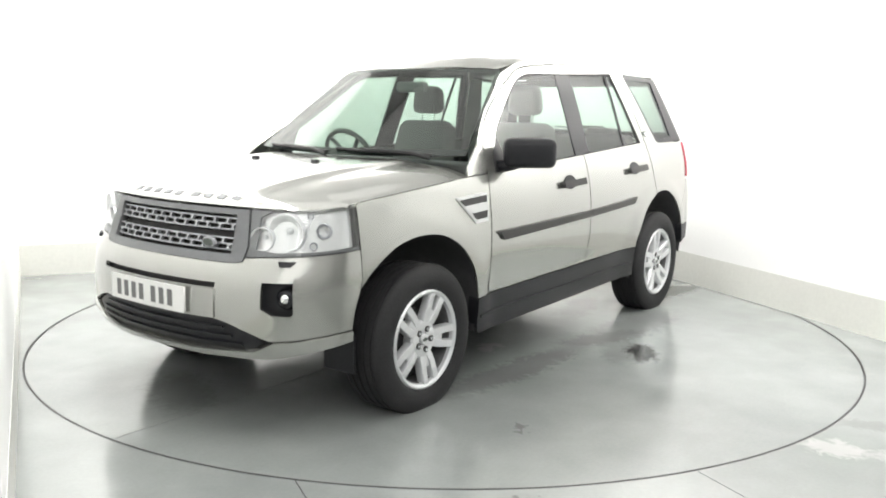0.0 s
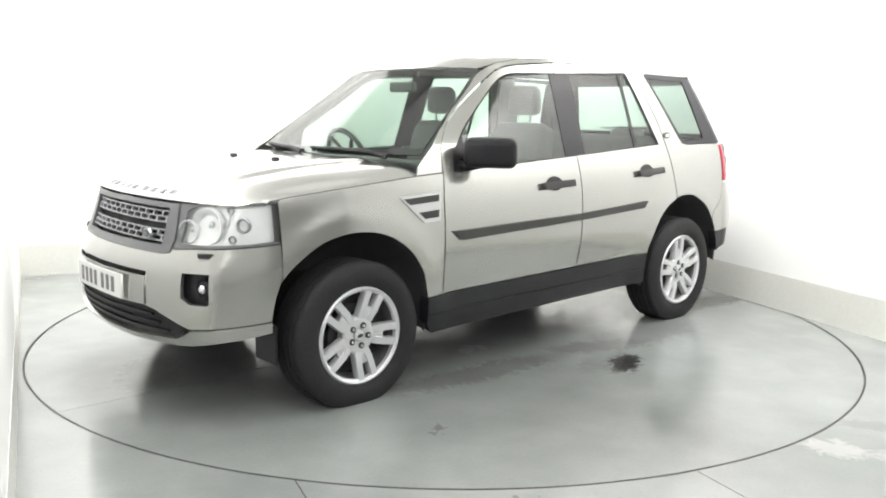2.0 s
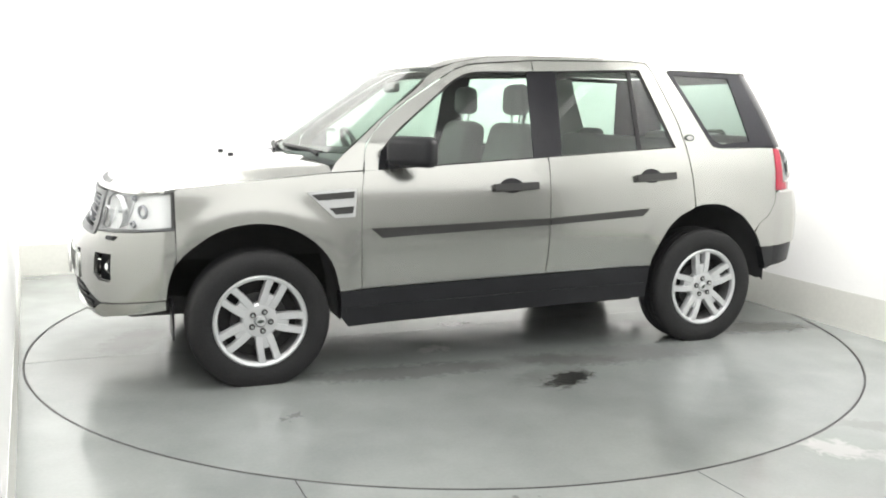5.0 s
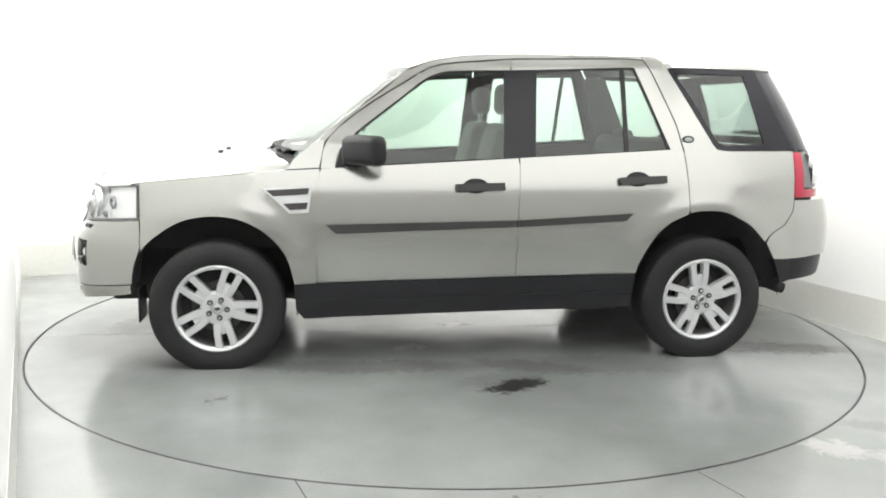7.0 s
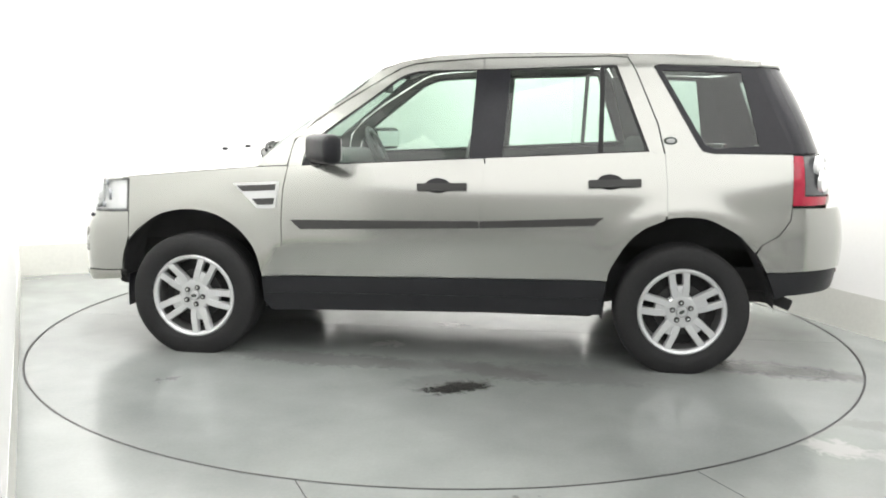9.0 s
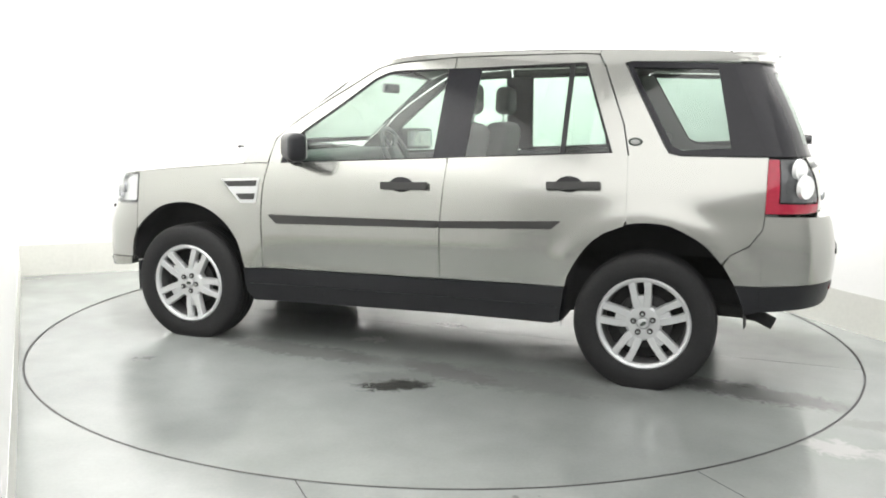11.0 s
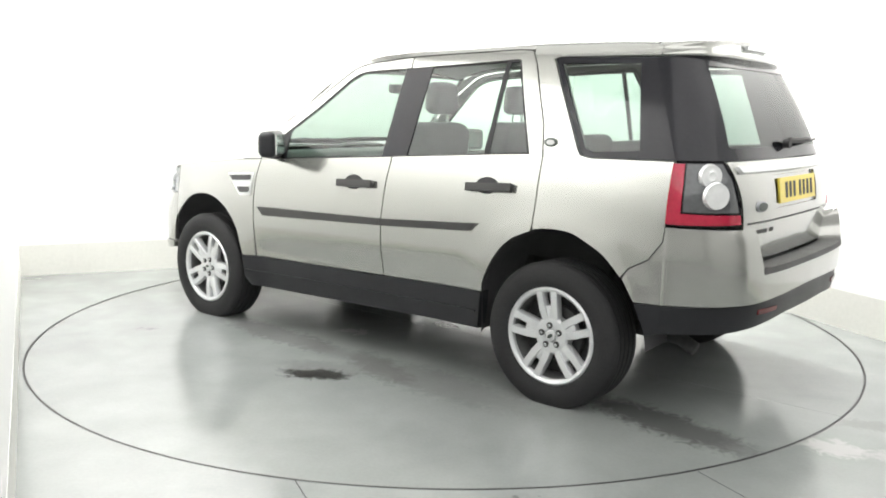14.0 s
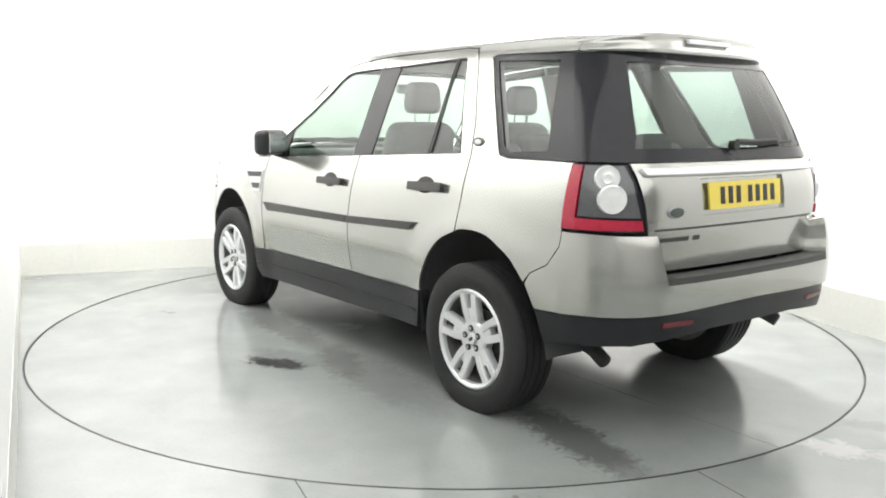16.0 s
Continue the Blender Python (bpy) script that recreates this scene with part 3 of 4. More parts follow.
    for t in np.linspace(0, 1, 7):
        x, y = -1.673 + (xe + 1.673) * t, yf + (ye - yf) * t
        col.append(bm.verts.new((x, y, z_roof(x, y) - 0.006 * t ** 6)))
    z_edge = col[-1].co.z
    for t in (0.15, 0.45, 0.75, 1.0):
        z = z_edge + (1.620 - z_edge) * t
        y = ye + (rear_edge(z) * math.sin(a) - ye) * 0.8
        col.append(bm.verts.new((x_spoiler(y, z) - 0.003 + 0.006 * t, y, z)))
    col.append(bm.verts.new((xe + 0.05, ye * 0.97, 1.622)))
    columns.append(col)
for c0, c1 in zip(columns, columns[1:]):
    for k in range(len(c0) - 1):
        f = bm.faces.new((c0[k], c0[k + 1], c1[k + 1], c1[k]))
        f.smooth = True
bmesh.ops.recalc_face_normals(bm, faces=bm.faces)
part("spoiler", bm, PAINT, car)

# glass
sc = [(y, 1.130 + 0.02 * abs(y)) for y in np.linspace(-0.742, 0.742, 15)] + [(y, 1.604 - 0.035 * y * y) for y in np.linspace(0.572, -0.572, 13)]
bm = bmesh.new()
patch(bm, sc, lambda y, z: (x_screen(y, z), y, z), (1, 0, 0.5), 0.07, rim=0.0)
part("windscreen", bm, GLASS, car, "clear greenish windscreen glass")
bm = bmesh.new()
inner_sc = [(y, 1.160 + 0.02 * abs(y)) for y in np.linspace(-0.724, 0.724, 15)] + [(y * 0.975, 1.590 - 0.05 * y * y) for y in np.linspace(0.570, -0.570, 13)]
patch(bm, sc, lambda y, z: (x_screen(y, z) - 0.004, y, z), (1, 0, 0.5), 0.07, holes=[inner_sc], rim=0.004)
part("screen_border", bm, SEAL, car, "black border of the windscreen")

FW = WIN_A[1:] + [(-0.226, 1.588), (-0.200, 1.112), (0.70, 1.060)]
RW = [(-0.390, 1.594), (-0.882, 1.612), (-0.875, 1.158), (-0.358, 1.128)]
RQ = [(-0.905, 1.612), (-0.955, 1.616), (-1.128, 1.175), (-1.120, 1.168), (-0.897, 1.159)]
sided("window", [FW], GLASS, "greenish front door glass", -0.012, 0.08, 0.0, (), front_doors)
sided("window", [RW], GLASS, "greenish rear door glass", -0.012, 0.08, 0.0, (), rear_doors)
sided("window", [RQ], GLASS, "small fixed pane of the rear door", -0.012, 0.08, 0.0, (), rear_doors)
sided("window_seal", [[(0.712, 1.050), (-0.185, 1.106), (-0.185, 1.118), (0.70, 1.066)], [(q[0], q[1] + 0.004) for q in WIN_A[1:]] + [(-0.2, 1.598), (-0.2, 1.588)] + [(q[0] - 0.006, q[1] - 0.008) for q in WIN_A[:0:-1]],
                      [(-0.28, 1.110), (-1.135, 1.162), (-1.128, 1.174), (-0.28, 1.122)], [(-0.39, 1.606), (-0.95, 1.628), (-0.962, 1.610), (-0.39, 1.590)], [(-0.95, 1.628), (-0.972, 1.618), (-1.146, 1.170), (-1.125, 1.166)],
                      [(-0.880, 1.62), (-0.907, 1.62), (-0.899, 1.155), (-0.873, 1.155)]], SEAL, "", -0.006, 0.1, 0.006)
sided("door_pillar", [[(-0.215, 1.594), (-0.402, 1.600), (-0.368, 1.122), (-0.190, 1.110)]], GLOSS_BLACK, "gloss black pillar between the doors", -0.008, 0.1, 0.01)
sided("mirror_base", [[(0.715, 1.058), (0.690, 1.150), (0.60, 1.235), (0.585, 1.063)]], BLACK_PLASTIC, "", -0.006, 0.06, 0.01)

# quarter glass and rear glass: one dark wrap with see-through middle
QI = [(-1.205, 1.596), (-1.615, 1.588), (-1.70, 1.205), (-1.475, 1.190), (-1.425, 1.210)]
sided("quarter_window_border", [QW], GLOSS_BLACK, "black printed border of the quarter glass", -0.004, 0.06, 0.01, [QI])
sided("quarter_window", [QI], GLASS_DARK, "tinted quarter glass", -0.010, 0.08, 0.0)


RG = [(y, 1.172 + 0.0 * y) for y in np.linspace(-rear_edge(1.172), rear_edge(1.172), 21)] + [(rear_edge(z), z) for z in (1.3, 1.45, 1.55, 1.612)] + [(y, 1.615 + 0.03 * (1 - (y / 0.6) ** 2)) for y in np.linspace(0.56, -0.56, 11)] + [(-rear_edge(z), z) for z in (1.612, 1.55, 1.45, 1.3)]
RI = [(-0.60, 1.225), (0.60, 1.225), (0.50, 1.575), (-0.50, 1.575)]
bm = bmesh.new()
rear_patch(bm, RG, -0.004, 0.05, [RI], 0.01)
part("rear_window_border", bm, GLOSS_BLACK, car, "black printed border of the rear glass")
bm = bmesh.new()
rear_patch(bm, RI, -0.008, 0.08, rim=0.0)
part("rear_window", bm, GLASS_DARK, car, "tinted rear glass")

# front bumper


def seam_line(zs, s):
    return [(s * y_side(X_FS, z) * lerp(z, (0.44, 0.50, 0.55, 0.60, 0.625), (0.9955, 0.9966, 0.9980, 0.9996, 1.0)), z) for z in zs]


zs = (0.45, 0.5, 0.55, 0.6, 0.65, 0.7, 0.74, 0.782)
fb = [(-0.62, 0.425), (-0.45, 0.49), (-0.38, 0.505), (0.38, 0.505), (0.45, 0.49), (0.62, 0.425)]
fb += [(0.70, 0.43)] + seam_line(zs, 1) + [(0.70, 0.768), (0.58, 0.761), (0.47, 0.753), (0.42, 0.733), (-0.42, 0.733), (-0.47, 0.753), (-0.58, 0.761), (-0.70, 0.768)] + seam_line(zs[::-1], -1) + [(-0.70, 0.43)]
SLOT = [(-0.405, 0.632), (0.385, 0.632), (0.385, 0.654), (-0.405, 0.654)]


def fog_hole(s):
    q = [(0.592, 0.667), (0.700, 0.667), (0.703, 0.540), (0.695, 0.530), (0.632, 0.533), (0.592, 0.560)]
    return [(s * a, b) for a, b in q]


bm = bmesh.new()
front_patch(bm, fb, 0.0, 0.04, [SLOT, fog_hole(1), fog_hole(-1)], 0.02)
part("front_bumper", bm, PAINT, car)
bm = bmesh.new()
ye0, ye1 = y_side(X_FS, 0.40) * 0.9952, y_side(X_FS, 0.445) * 0.9950
half_lip = [(0.3, 0.335), (0.60, 0.345), (0.70, 0.366), (ye0, 0.40), (ye1, 0.445), (0.70, 0.425), (0.63, 0.418), (0.55, 0.375), (0.3, 0.36)]
lip = half_lip + [(-a, b) for a, b in half_lip[::-1]]
front_patch(bm, lip, 0.012, 0.05, rim=0.05)
part("bumper_lip", bm, PAINT, car)
bm = bmesh.new()
front_patch(bm, [(-0.61, 0.42), (-0.45, 0.486), (-0.38, 0.502), (0.38, 0.502), (0.45, 0.486), (0.61, 0.42), (0.53, 0.37), (0.3, 0.355), (-0.3, 0.355), (-0.53, 0.37)], -0.02, 0.06, rim=0.0)
lower_grille = part("lower_grille", bm, BLACK_PLASTIC, car)
for k in range(3):
    bm = bmesh.new()
    z = 0.395 + 0.035 * k
    w = 0.50 - 0.04 * k
    front_patch(bm, [(-w, z - 0.006), (w, z - 0.006), (w, z + 0.006), (-w, z + 0.006)], -0.008, 0.08, rim=0.012)
    part("slat", bm, BLACK_PLASTIC, lower_grille)
bm = bmesh.new()
front_patch(bm, [(-0.42, 0.62), (0.40, 0.62), (0.40, 0.665), (-0.42, 0.665)], -0.03, 0.08, rim=0.0)
part("bumper_slot", bm, UNDER, car, "dark air slot in the bumper")
for s in (1, -1):
    bm = bmesh.new()
    q = [(s * a, b) for a, b in ((0.585, 0.672), (0.707, 0.672), (0.709, 0.525), (0.585, 0.525))]
    front_patch(bm, q, -0.05, 0.05, rim=0.0)
    fog = part("fog_lamp", bm, BLACK_PLASTIC, car, "round fog lamp in a black recess")
    c = Vector((x_front(0.662, 0.6) - 0.045, s * 0.662, 0.600))
    bm = bmesh.new()
    revolve(bm, [(0.0, 0.030), (0.02, 0.028), (0.036, 0.018), (0.042, 0.0), (0.048, 0.004), (0.048, -0.03)], 24)
    bmesh.ops.transform(bm, matrix=Matrix.Translation(c) @ pose(0, 0, 0, 0, 0, -90 + s * 18), verts=bm.verts)
    part("lens", smooth(bm), GLOSS_BLACK, fog)
    # bright ball added to imitate the highlight on the dark lens
    bm = bmesh.new()
    bmesh.ops.create_uvsphere(bm, u_segments=16, v_segments=10, radius=0.024)
    bmesh.ops.translate(bm, verts=bm.verts, vec=c + Vector((0.014, s * 0.004, 0.002)))
    part("bulb", smooth(bm), CHROME, fog, "chrome ball standing in for the lens highlight")
    bm = bmesh.new()
    front_patch(bm, [(s * a, b) for a, b in ((0.625, 0.752), (0.685, 0.753), (0.672, 0.733), (0.635, 0.733))], 0.012, 0.03, rim=0.02)
    part("washer_cap", bm, BLACK_PLASTIC, car, "black headlamp washer cap")

# grille
GO = [(-0.475, 0.742), (-0.44, 0.735), (0.44, 0.735), (0.475, 0.742), (0.482, 0.80), (0.455, 0.948), (-0.455, 0.948), (-0.482, 0.80)]
GI = [(-0.41, 0.768), (0.41, 0.768), (0.40, 0.925), (-0.40, 0.925)]
bm = bmesh.new()
front_patch(bm, GO, 0.006, 0.05, [GI], 0.03)
grille = part("grille", bm, GRILLE, car, "dark grey grille surround with silver bars")
bm = bmesh.new()
front_patch(bm, [(-0.42, 0.76), (0.42, 0.76), (0.41, 0.93), (-0.41, 0.93)], -0.035, 0.06, rim=0.0)
part("grille_backing", bm, UNDER, grille)
for z0 in (0.782, 0.862):
    bm = bmesh.new()
    for dz in (0.0, 0.023, 0.046):
        front_patch(bm, [(-0.408, z0 + dz - 0.003), (0.408, z0 + dz - 0.003), (0.408, z0 + dz + 0.003), (-0.408, z0 + dz + 0.003)], -0.006, 0.06, rim=0.018)
    for row in (0, 1):
        for k in range(12):
            y = -0.385 + 0.07 * k + (0.035 if row else 0)
            if abs(y) > 0.395:
                continue
            za = z0 + 0.023 * row
            front_patch(bm, [(y - 0.011, za), (y + 0.011, za), (y + 0.004, za + 0.0115), (y + 0.011, za + 0.023), (y - 0.011, za + 0.023), (y - 0.004, za + 0.0115)], -0.005, 0.05, rim=0.016)
    part("grille_bar", bm, GRILLE_LIGHT, grille, "silver perforated grille bar")


def oval(name, centre, ry, rz, thick, yaw, material, parent, label):
    bm = bmesh.new()
    revolve(bm, [(0, thick), (0.8, thick), (0.95, thick * 0.8), (1.0, 0.0)], 28)
    bmesh.ops.transform(bm, matrix=Matrix.Translation(centre) @ pose(0, 0, 0, 0, 0, yaw) @ Matrix.Diagonal((ry, 1, rz, 1)), verts=bm.verts)
    return part(name, smooth(bm), material, parent, label)


b0 = oval("badge", Vector((x_front(0.3, 0.80) + 0.0, 0.29, 0.806)), 0.043, 0.024, 0.012, -90, GRILLE_LIGHT, grille, "oval silver badge")
oval("badge_face", Vector((x_front(0.3, 0.80) + 0.0135, 0.29, 0.806)), 0.034, 0.017, 0.002, -90, BADGE, b0, "")

# headlamps
for s in (1, -1):
    top = [(0.462, 0.950), (0.58, 0.953), (0.70, 0.958)] + [(y_side(X_FS, z), z) for z in (0.966, 0.9, 0.84, 0.785)]
    outline = [(s * a, b) for a, b in top + [(0.70, 0.772), (0.58, 0.764), (0.482, 0.757), (0.489, 0.80)]]
    bm = bmesh.new()
    front_patch(bm, outline, -0.03, 0.05, rim=0.0)
    lamp = part("headlamp", bm, REFLECTOR, car, "clear headlamp with chrome reflectors")
    bm = bmesh.new()
    inner_o = [(s * a, b) for a, b in ((0.474, 0.944), (0.60, 0.948), (0.70, 0.952), (y_side(X_FS, 0.955) * 0.9992, 0.956), (y_side(X_FS, 0.795) * 0.9992, 0.797), (0.70, 0.784), (0.58, 0.776), (0.497, 0.770), (0.500, 0.80))]
    front_patch(bm, outline, -0.006, 0.04, [inner_o], 0.022)
    part("bezel", bm, STRIP_PLASTIC, lamp, "dark rim of the lamp")
    bm = bmesh.new()
    front_patch(bm, [(s * a, b) for a, b in ((0.482, 0.758), (0.58, 0.765), (0.70, 0.773), (y_side(X_FS, 0.785), 0.785), (y_side(X_FS, 0.795), 0.795), (0.70, 0.786), (0.60, 0.782), (0.52, 0.790), (0.515, 0.92), (0.56, 0.948), (0.464, 0.948), (0.488, 0.80))], -0.003, 0.04, (), 0.012)
    part("dark_trim", bm, GRILLE, lamp, "dark grey lower trim")
    bm = bmesh.new()
    front_patch(bm, outline, 0.001, 0.05, rim=0.0)
    part("cover", bm, LAMP_GLASS, lamp, "clear cover").visible_shadow = False
    for y, z, r, nm in ((0.622, 0.862, 0.074, "main_reflector"), (0.528, 0.832, 0.047, "inner_reflector")):
        bm = bmesh.new()
        revolve(bm, [(0.0, -0.03), (r * 0.5, -0.022), (r * 0.85, -0.006), (r, 0.012), (r * 1.05, 0.012), (r * 1.05, -0.015)], 28)
        c = Vector((x_front(y, z) - 0.022, s * y, z))
        bmesh.ops.transform(bm, matrix=Matrix.Translation(c) @ pose(0, 0, 0, 0, 0, -90 + s * 20), verts=bm.verts)
        ref = part(nm, smooth(bm), REFLECTOR, lamp)
        bm = bmesh.new()
        revolve(bm, [(r * 1.06, 0.014), (r * 1.09, 0.014), (r * 1.09, -0.01), (r * 1.06, -0.01)], 28, True)
        bmesh.ops.transform(bm, matrix=Matrix.Translation(c) @ pose(0, 0, 0, 0, 0, -90 + s * 20), verts=bm.verts)
        part("ring", smooth(bm), GREY_BEZEL, ref)
        bm = bmesh.new()
        bmesh.ops.create_uvsphere(bm, u_segments=14, v_segments=8, radius=r * 0.2)
        bmesh.ops.translate(bm, verts=bm.verts, vec=c + Vector((-0.005, s * 0.01, 0.008)))
        part("bulb", smooth(bm), CLEAR_LENS, ref)
    bm = bmesh.new()
    front_patch(bm, [(s * a, b) for a, b in ((0.722, 0.885), (0.744, 0.888), (0.747, 0.850), (0.725, 0.847))], -0.04, 0.03, rim=0.01)
    part("indicator", bm, AMBER, lamp, "faint reddish indicator bulb")
    for yy, zz, r in ((0.735, 0.868, 0.030), (0.716, 0.808, 0.016), (0.690, 0.930, 0.014)):
        bm = bmesh.new()
        revolve(bm, [(r * 0.75, 0.004), (r, 0.006), (r * 1.12, 0.002), (r * 1.12, -0.008), (r * 0.75, -0.008)], 20, True)
        c = Vector((x_front(yy, zz) - 0.026, s * yy, zz))
        bmesh.ops.transform(bm, matrix=Matrix.Translation(c) @ pose(0, 0, 0, 0, 0, -90 + s * 35), verts=bm.verts)
        part("side_reflector", smooth(bm), GRILLE_LIGHT, lamp)
    bm = bmesh.new()
    front_patch(bm, [(s * a, b) for a, b in ((0.700, 0.80), (0.706, 0.80), (0.714, 0.935), (0.708, 0.935))], -0.022, 0.04, (), 0.006)
    part("divider", bm, GREY_BEZEL, lamp)

# tail lamps
for s in (1, -1):
    def pr(poly):
        return [(s * a, b) for a, b in poly]
    ye = y_side(-1.87, 1.0) - 0.001
    rear_out = [(0.610, 0.900), (0.70, 0.900)] + [(rear_edge(z), z) for z in (0.900, 0.98, 1.06, 1.12, 1.168)] + [(0.648, 1.168), (0.640, 1.12), (0.625, 1.02)]
    bm = bmesh.new()
    rear_patch(bm, pr(rear_out), -0.02, 0.04, rim=0.0)
    tail = part("tail_lamp", bm, GLOSS_BLACK, car, "red and clear tail lamp in a black housing")
    bm = bmesh.new()
    rear_patch(bm, pr([(0.622, 0.908), (0.70, 0.908)] + [(rear_edge(z), z) for z in (0.908, 0.98, 1.06, 1.12, 1.160)] + [(rear_edge(1.16) * 0.987, 1.160), (rear_edge(1.07) * 0.987, 1.07), (rear_edge(0.955) * 0.987, 0.955), (0.632, 0.948)]), 0.006, 0.03, rim=0.02)
    part("red_lens", bm, RED_LENS, tail, "red lens")
    bm = bmesh.new()
    rear_patch(bm, pr([(0.638, 0.958), (rear_edge(0.962) * 0.984, 0.962), (rear_edge(1.07) * 0.984, 1.07), (rear_edge(1.16) * 0.984, 1.160), (0.665, 1.160), (0.655, 1.10)]), 0.0, 0.03, rim=0.02)
    part("smoked_lens", bm, SMOKE_LENS, tail, "smoked lens")
    for z, r in ((1.030, 0.060), (1.112, 0.052)):
        bm = bmesh.new()
        revolve(bm, [(0, 0.004), (r * 0.35, 0.010), (r * 0.6, 0.006), (r * 0.9, 0.008), (r, -0.01)], 24)
        y = 0.735
        bmesh.ops.transform(bm, matrix=Matrix.Translation((x_rear(y, z) - 0.009, s * (y + 0.004), z)) @ pose(0, 0, 0, 0, 0, 90 - s * 38), verts=bm.verts)
        part("round_lens", smooth(bm), REFLECTOR, tail, "round clear lens")

# tailgate
tg = [(-0.56, 0.735), (0.56, 0.735), (0.58, 0.78), (0.602, 0.90), (0.618, 1.02), (0.633, 1.12), (0.641, 1.168), (-0.641, 1.168), (-0.633, 1.12), (-0.618, 1.02), (-0.602, 0.90), (-0.58, 0.78)]
bm = bmesh.new()
rear_patch(bm, tg, 0.0, 0.05, [[(-0.30, 0.955), (0.30, 0.955), (0.30, 1.105), (-0.30, 1.105)]])
tailgate = part("tailgate", bm, PAINT, car)
bm = bmesh.new()
rear_patch(bm, [(-0.305, 0.95), (0.305, 0.95), (0.305, 1.11), (-0.305, 1.11)], -0.012, 0.08, rim=0.0)
part("plate_recess", bm, PAINT, tailgate)
bm = bmesh.new()
rear_patch(bm, [(-0.585, 1.126), (0.585, 1.126), (0.60, 1.152), (-0.60, 1.152)], 0.022, 0.06, rim=0.03)
part("chrome_bar", bm, ALLOY, tailgate, "bright silver bar above the number plate")
# thin dark strip: the crease's shade put on as colour
bm = bmesh.new()
rear_patch(bm, [(-0.57, 0.902), (0.57, 0.902), (0.57, 0.910), (-0.57, 0.910)], 0.002, 0.08, rim=0.004)
part("crease", bm, STEEL, tailgate, "dark strip painted in as shade of the tailgate crease")
b1 = oval("badge", Vector((x_rear(0.47, 0.975) + 0.002, 0.47, 0.975)), 0.045, 0.025, 0.012, 90 - 10, GRILLE_LIGHT, tailgate, "oval grey-green badge")
oval("badge_face", Vector((x_rear(0.47, 0.975) - 0.0105, 0.47, 0.975)), 0.037, 0.019, 0.002, 90 - 10, BADGE, b1, "")
# bars in place of the lettering on the lid
for k in range(2):
    bm = bmesh.new()
    y0 = 0.545 - 0.20 * k
    w = 0.17 if k == 0 else 0.04
    rear_patch(bm, [(y0 - w, 0.855), (y0, 0.855), (y0, 0.872), (y0 - w, 0.872)], 0.003, 0.08, rim=0.003)
    part("model_bar", bm, STEEL, tailgate, "plain bar in place of lettering")

# rear bumper: stands proud of the tailgate, with full corners
ZBP, XBP = (0.50, 0.58, 0.64, 0.70, 0.76, 0.82, 0.87, 0.893), (-2.222, -2.234, -2.240, -2.242, -2.236, -2.226, -2.214, -2.202)


def bumper_patch(bm, poly, off=0.0, step=0.04, rim=0.012):
    def place(u, z):
        w, xs = u / WS, rear_seam(z)
        fade = min(1.0, max(0.0, (math.pi / 2 - abs(w)) / 0.45))
        fade = fade * fade * (3 - 2 * fade)
        y = y_side(xs, z) * math.sin(w)
        x = xs + (soft_interp(z, ZBP, XBP) - xs) * soft_interp(abs(w), H_W, H_X)
        push = off + fade * 0.018 * math.exp(-((abs(w) - 0.98) / 0.30) ** 2)
        return (x - push * math.cos(w), y + math.copysign(push * abs(math.sin(w)), y), z)
    return patch(bm, poly, place, (-1, 0, 0), step, (), rim, wrap_rear)


zs = (0.56, 0.62, 0.70, 0.78, 0.86, 0.893)
rb = [(y, 0.575 + 0.02 * (1 - abs(y) / 0.8)) for y in np.linspace(-0.7, 0.7, 9)] + [(rear_edge(z), z) for z in zs] + [(0.60, 0.893), (0.595, 0.80), (0.575, 0.718), (-0.575, 0.718), (-0.595, 0.80), (-0.60, 0.893)] + [(-rear_edge(z), z) for z in zs[::-1]]
bm = bmesh.new()
bumper_patch(bm, rb, 0.0, 0.035, 0.11)
for s in (1, -1):
    patch(bm, [(-1.872, 0.893), (-1.872, 0.56), (-1.755, 0.56), (-1.700, 0.655), (-1.727, 0.701), (-1.811, 0.747), (-1.866, 0.828)], side(s), (0, s, 0), 0.04)
part("rear_bumper", bm, PAINT, car)
bm = bmesh.new()
bumper_patch(bm, [(-0.57, 0.700), (0.57, 0.700), (0.575, 0.727), (-0.575, 0.727)], 0.004, 0.06, rim=0.11)
part("step_pad", bm, STRIP_PLASTIC, car, "dark grey step pad on the bumper")
bm = bmesh.new()
zl = (0.435, 0.47, 0.52, 0.556)
rear_patch(bm, [(-0.70, 0.455), (-0.3, 0.49), (0.3, 0.49), (0.70, 0.455)] + [(rear_edge(z), z) for z in zl] + [(y, 0.572 + 0.02 * (1 - abs(y) / 0.8)) for y in np.linspace(0.7, -0.7, 9)] + [(-rear_edge(z), z) for z in zl[::-1]], 0.0, 0.05, rim=0.05)
for s in (1, -1):
    patch(bm, [(-1.872, 0.435), (-1.872, 0.556), (-1.757, 0.556), (-1.80, 0.45), (-1.81, 0.415)], side(s), (0, s, 0), 0.05, rim=0.05)
part("lower_bumper", bm, BLACK_PLASTIC, car, "black plastic lower bumper")
for s in (1, -1):
    bm = bmesh.new()
    rear_patch(bm, [(s * 0.42, 0.525), (s * 0.58, 0.525), (s * 0.58, 0.545), (s * 0.42, 0.545)], 0.006, 0.06, rim=0.01)
    part("reflector", bm, RED_DARK, car, "small dark red reflector")
bm = bmesh.new()
tube(bm, [(-1.6, 0.60, 0.38), (-1.80, 0.61, 0.38), (-1.88, 0.625, 0.37), (-1.955, 0.64, 0.34)], 0.032, 12)
part("exhaust_pipe", smooth(bm), UNDER, car, "dark exhaust tip")
bm = bmesh.new()
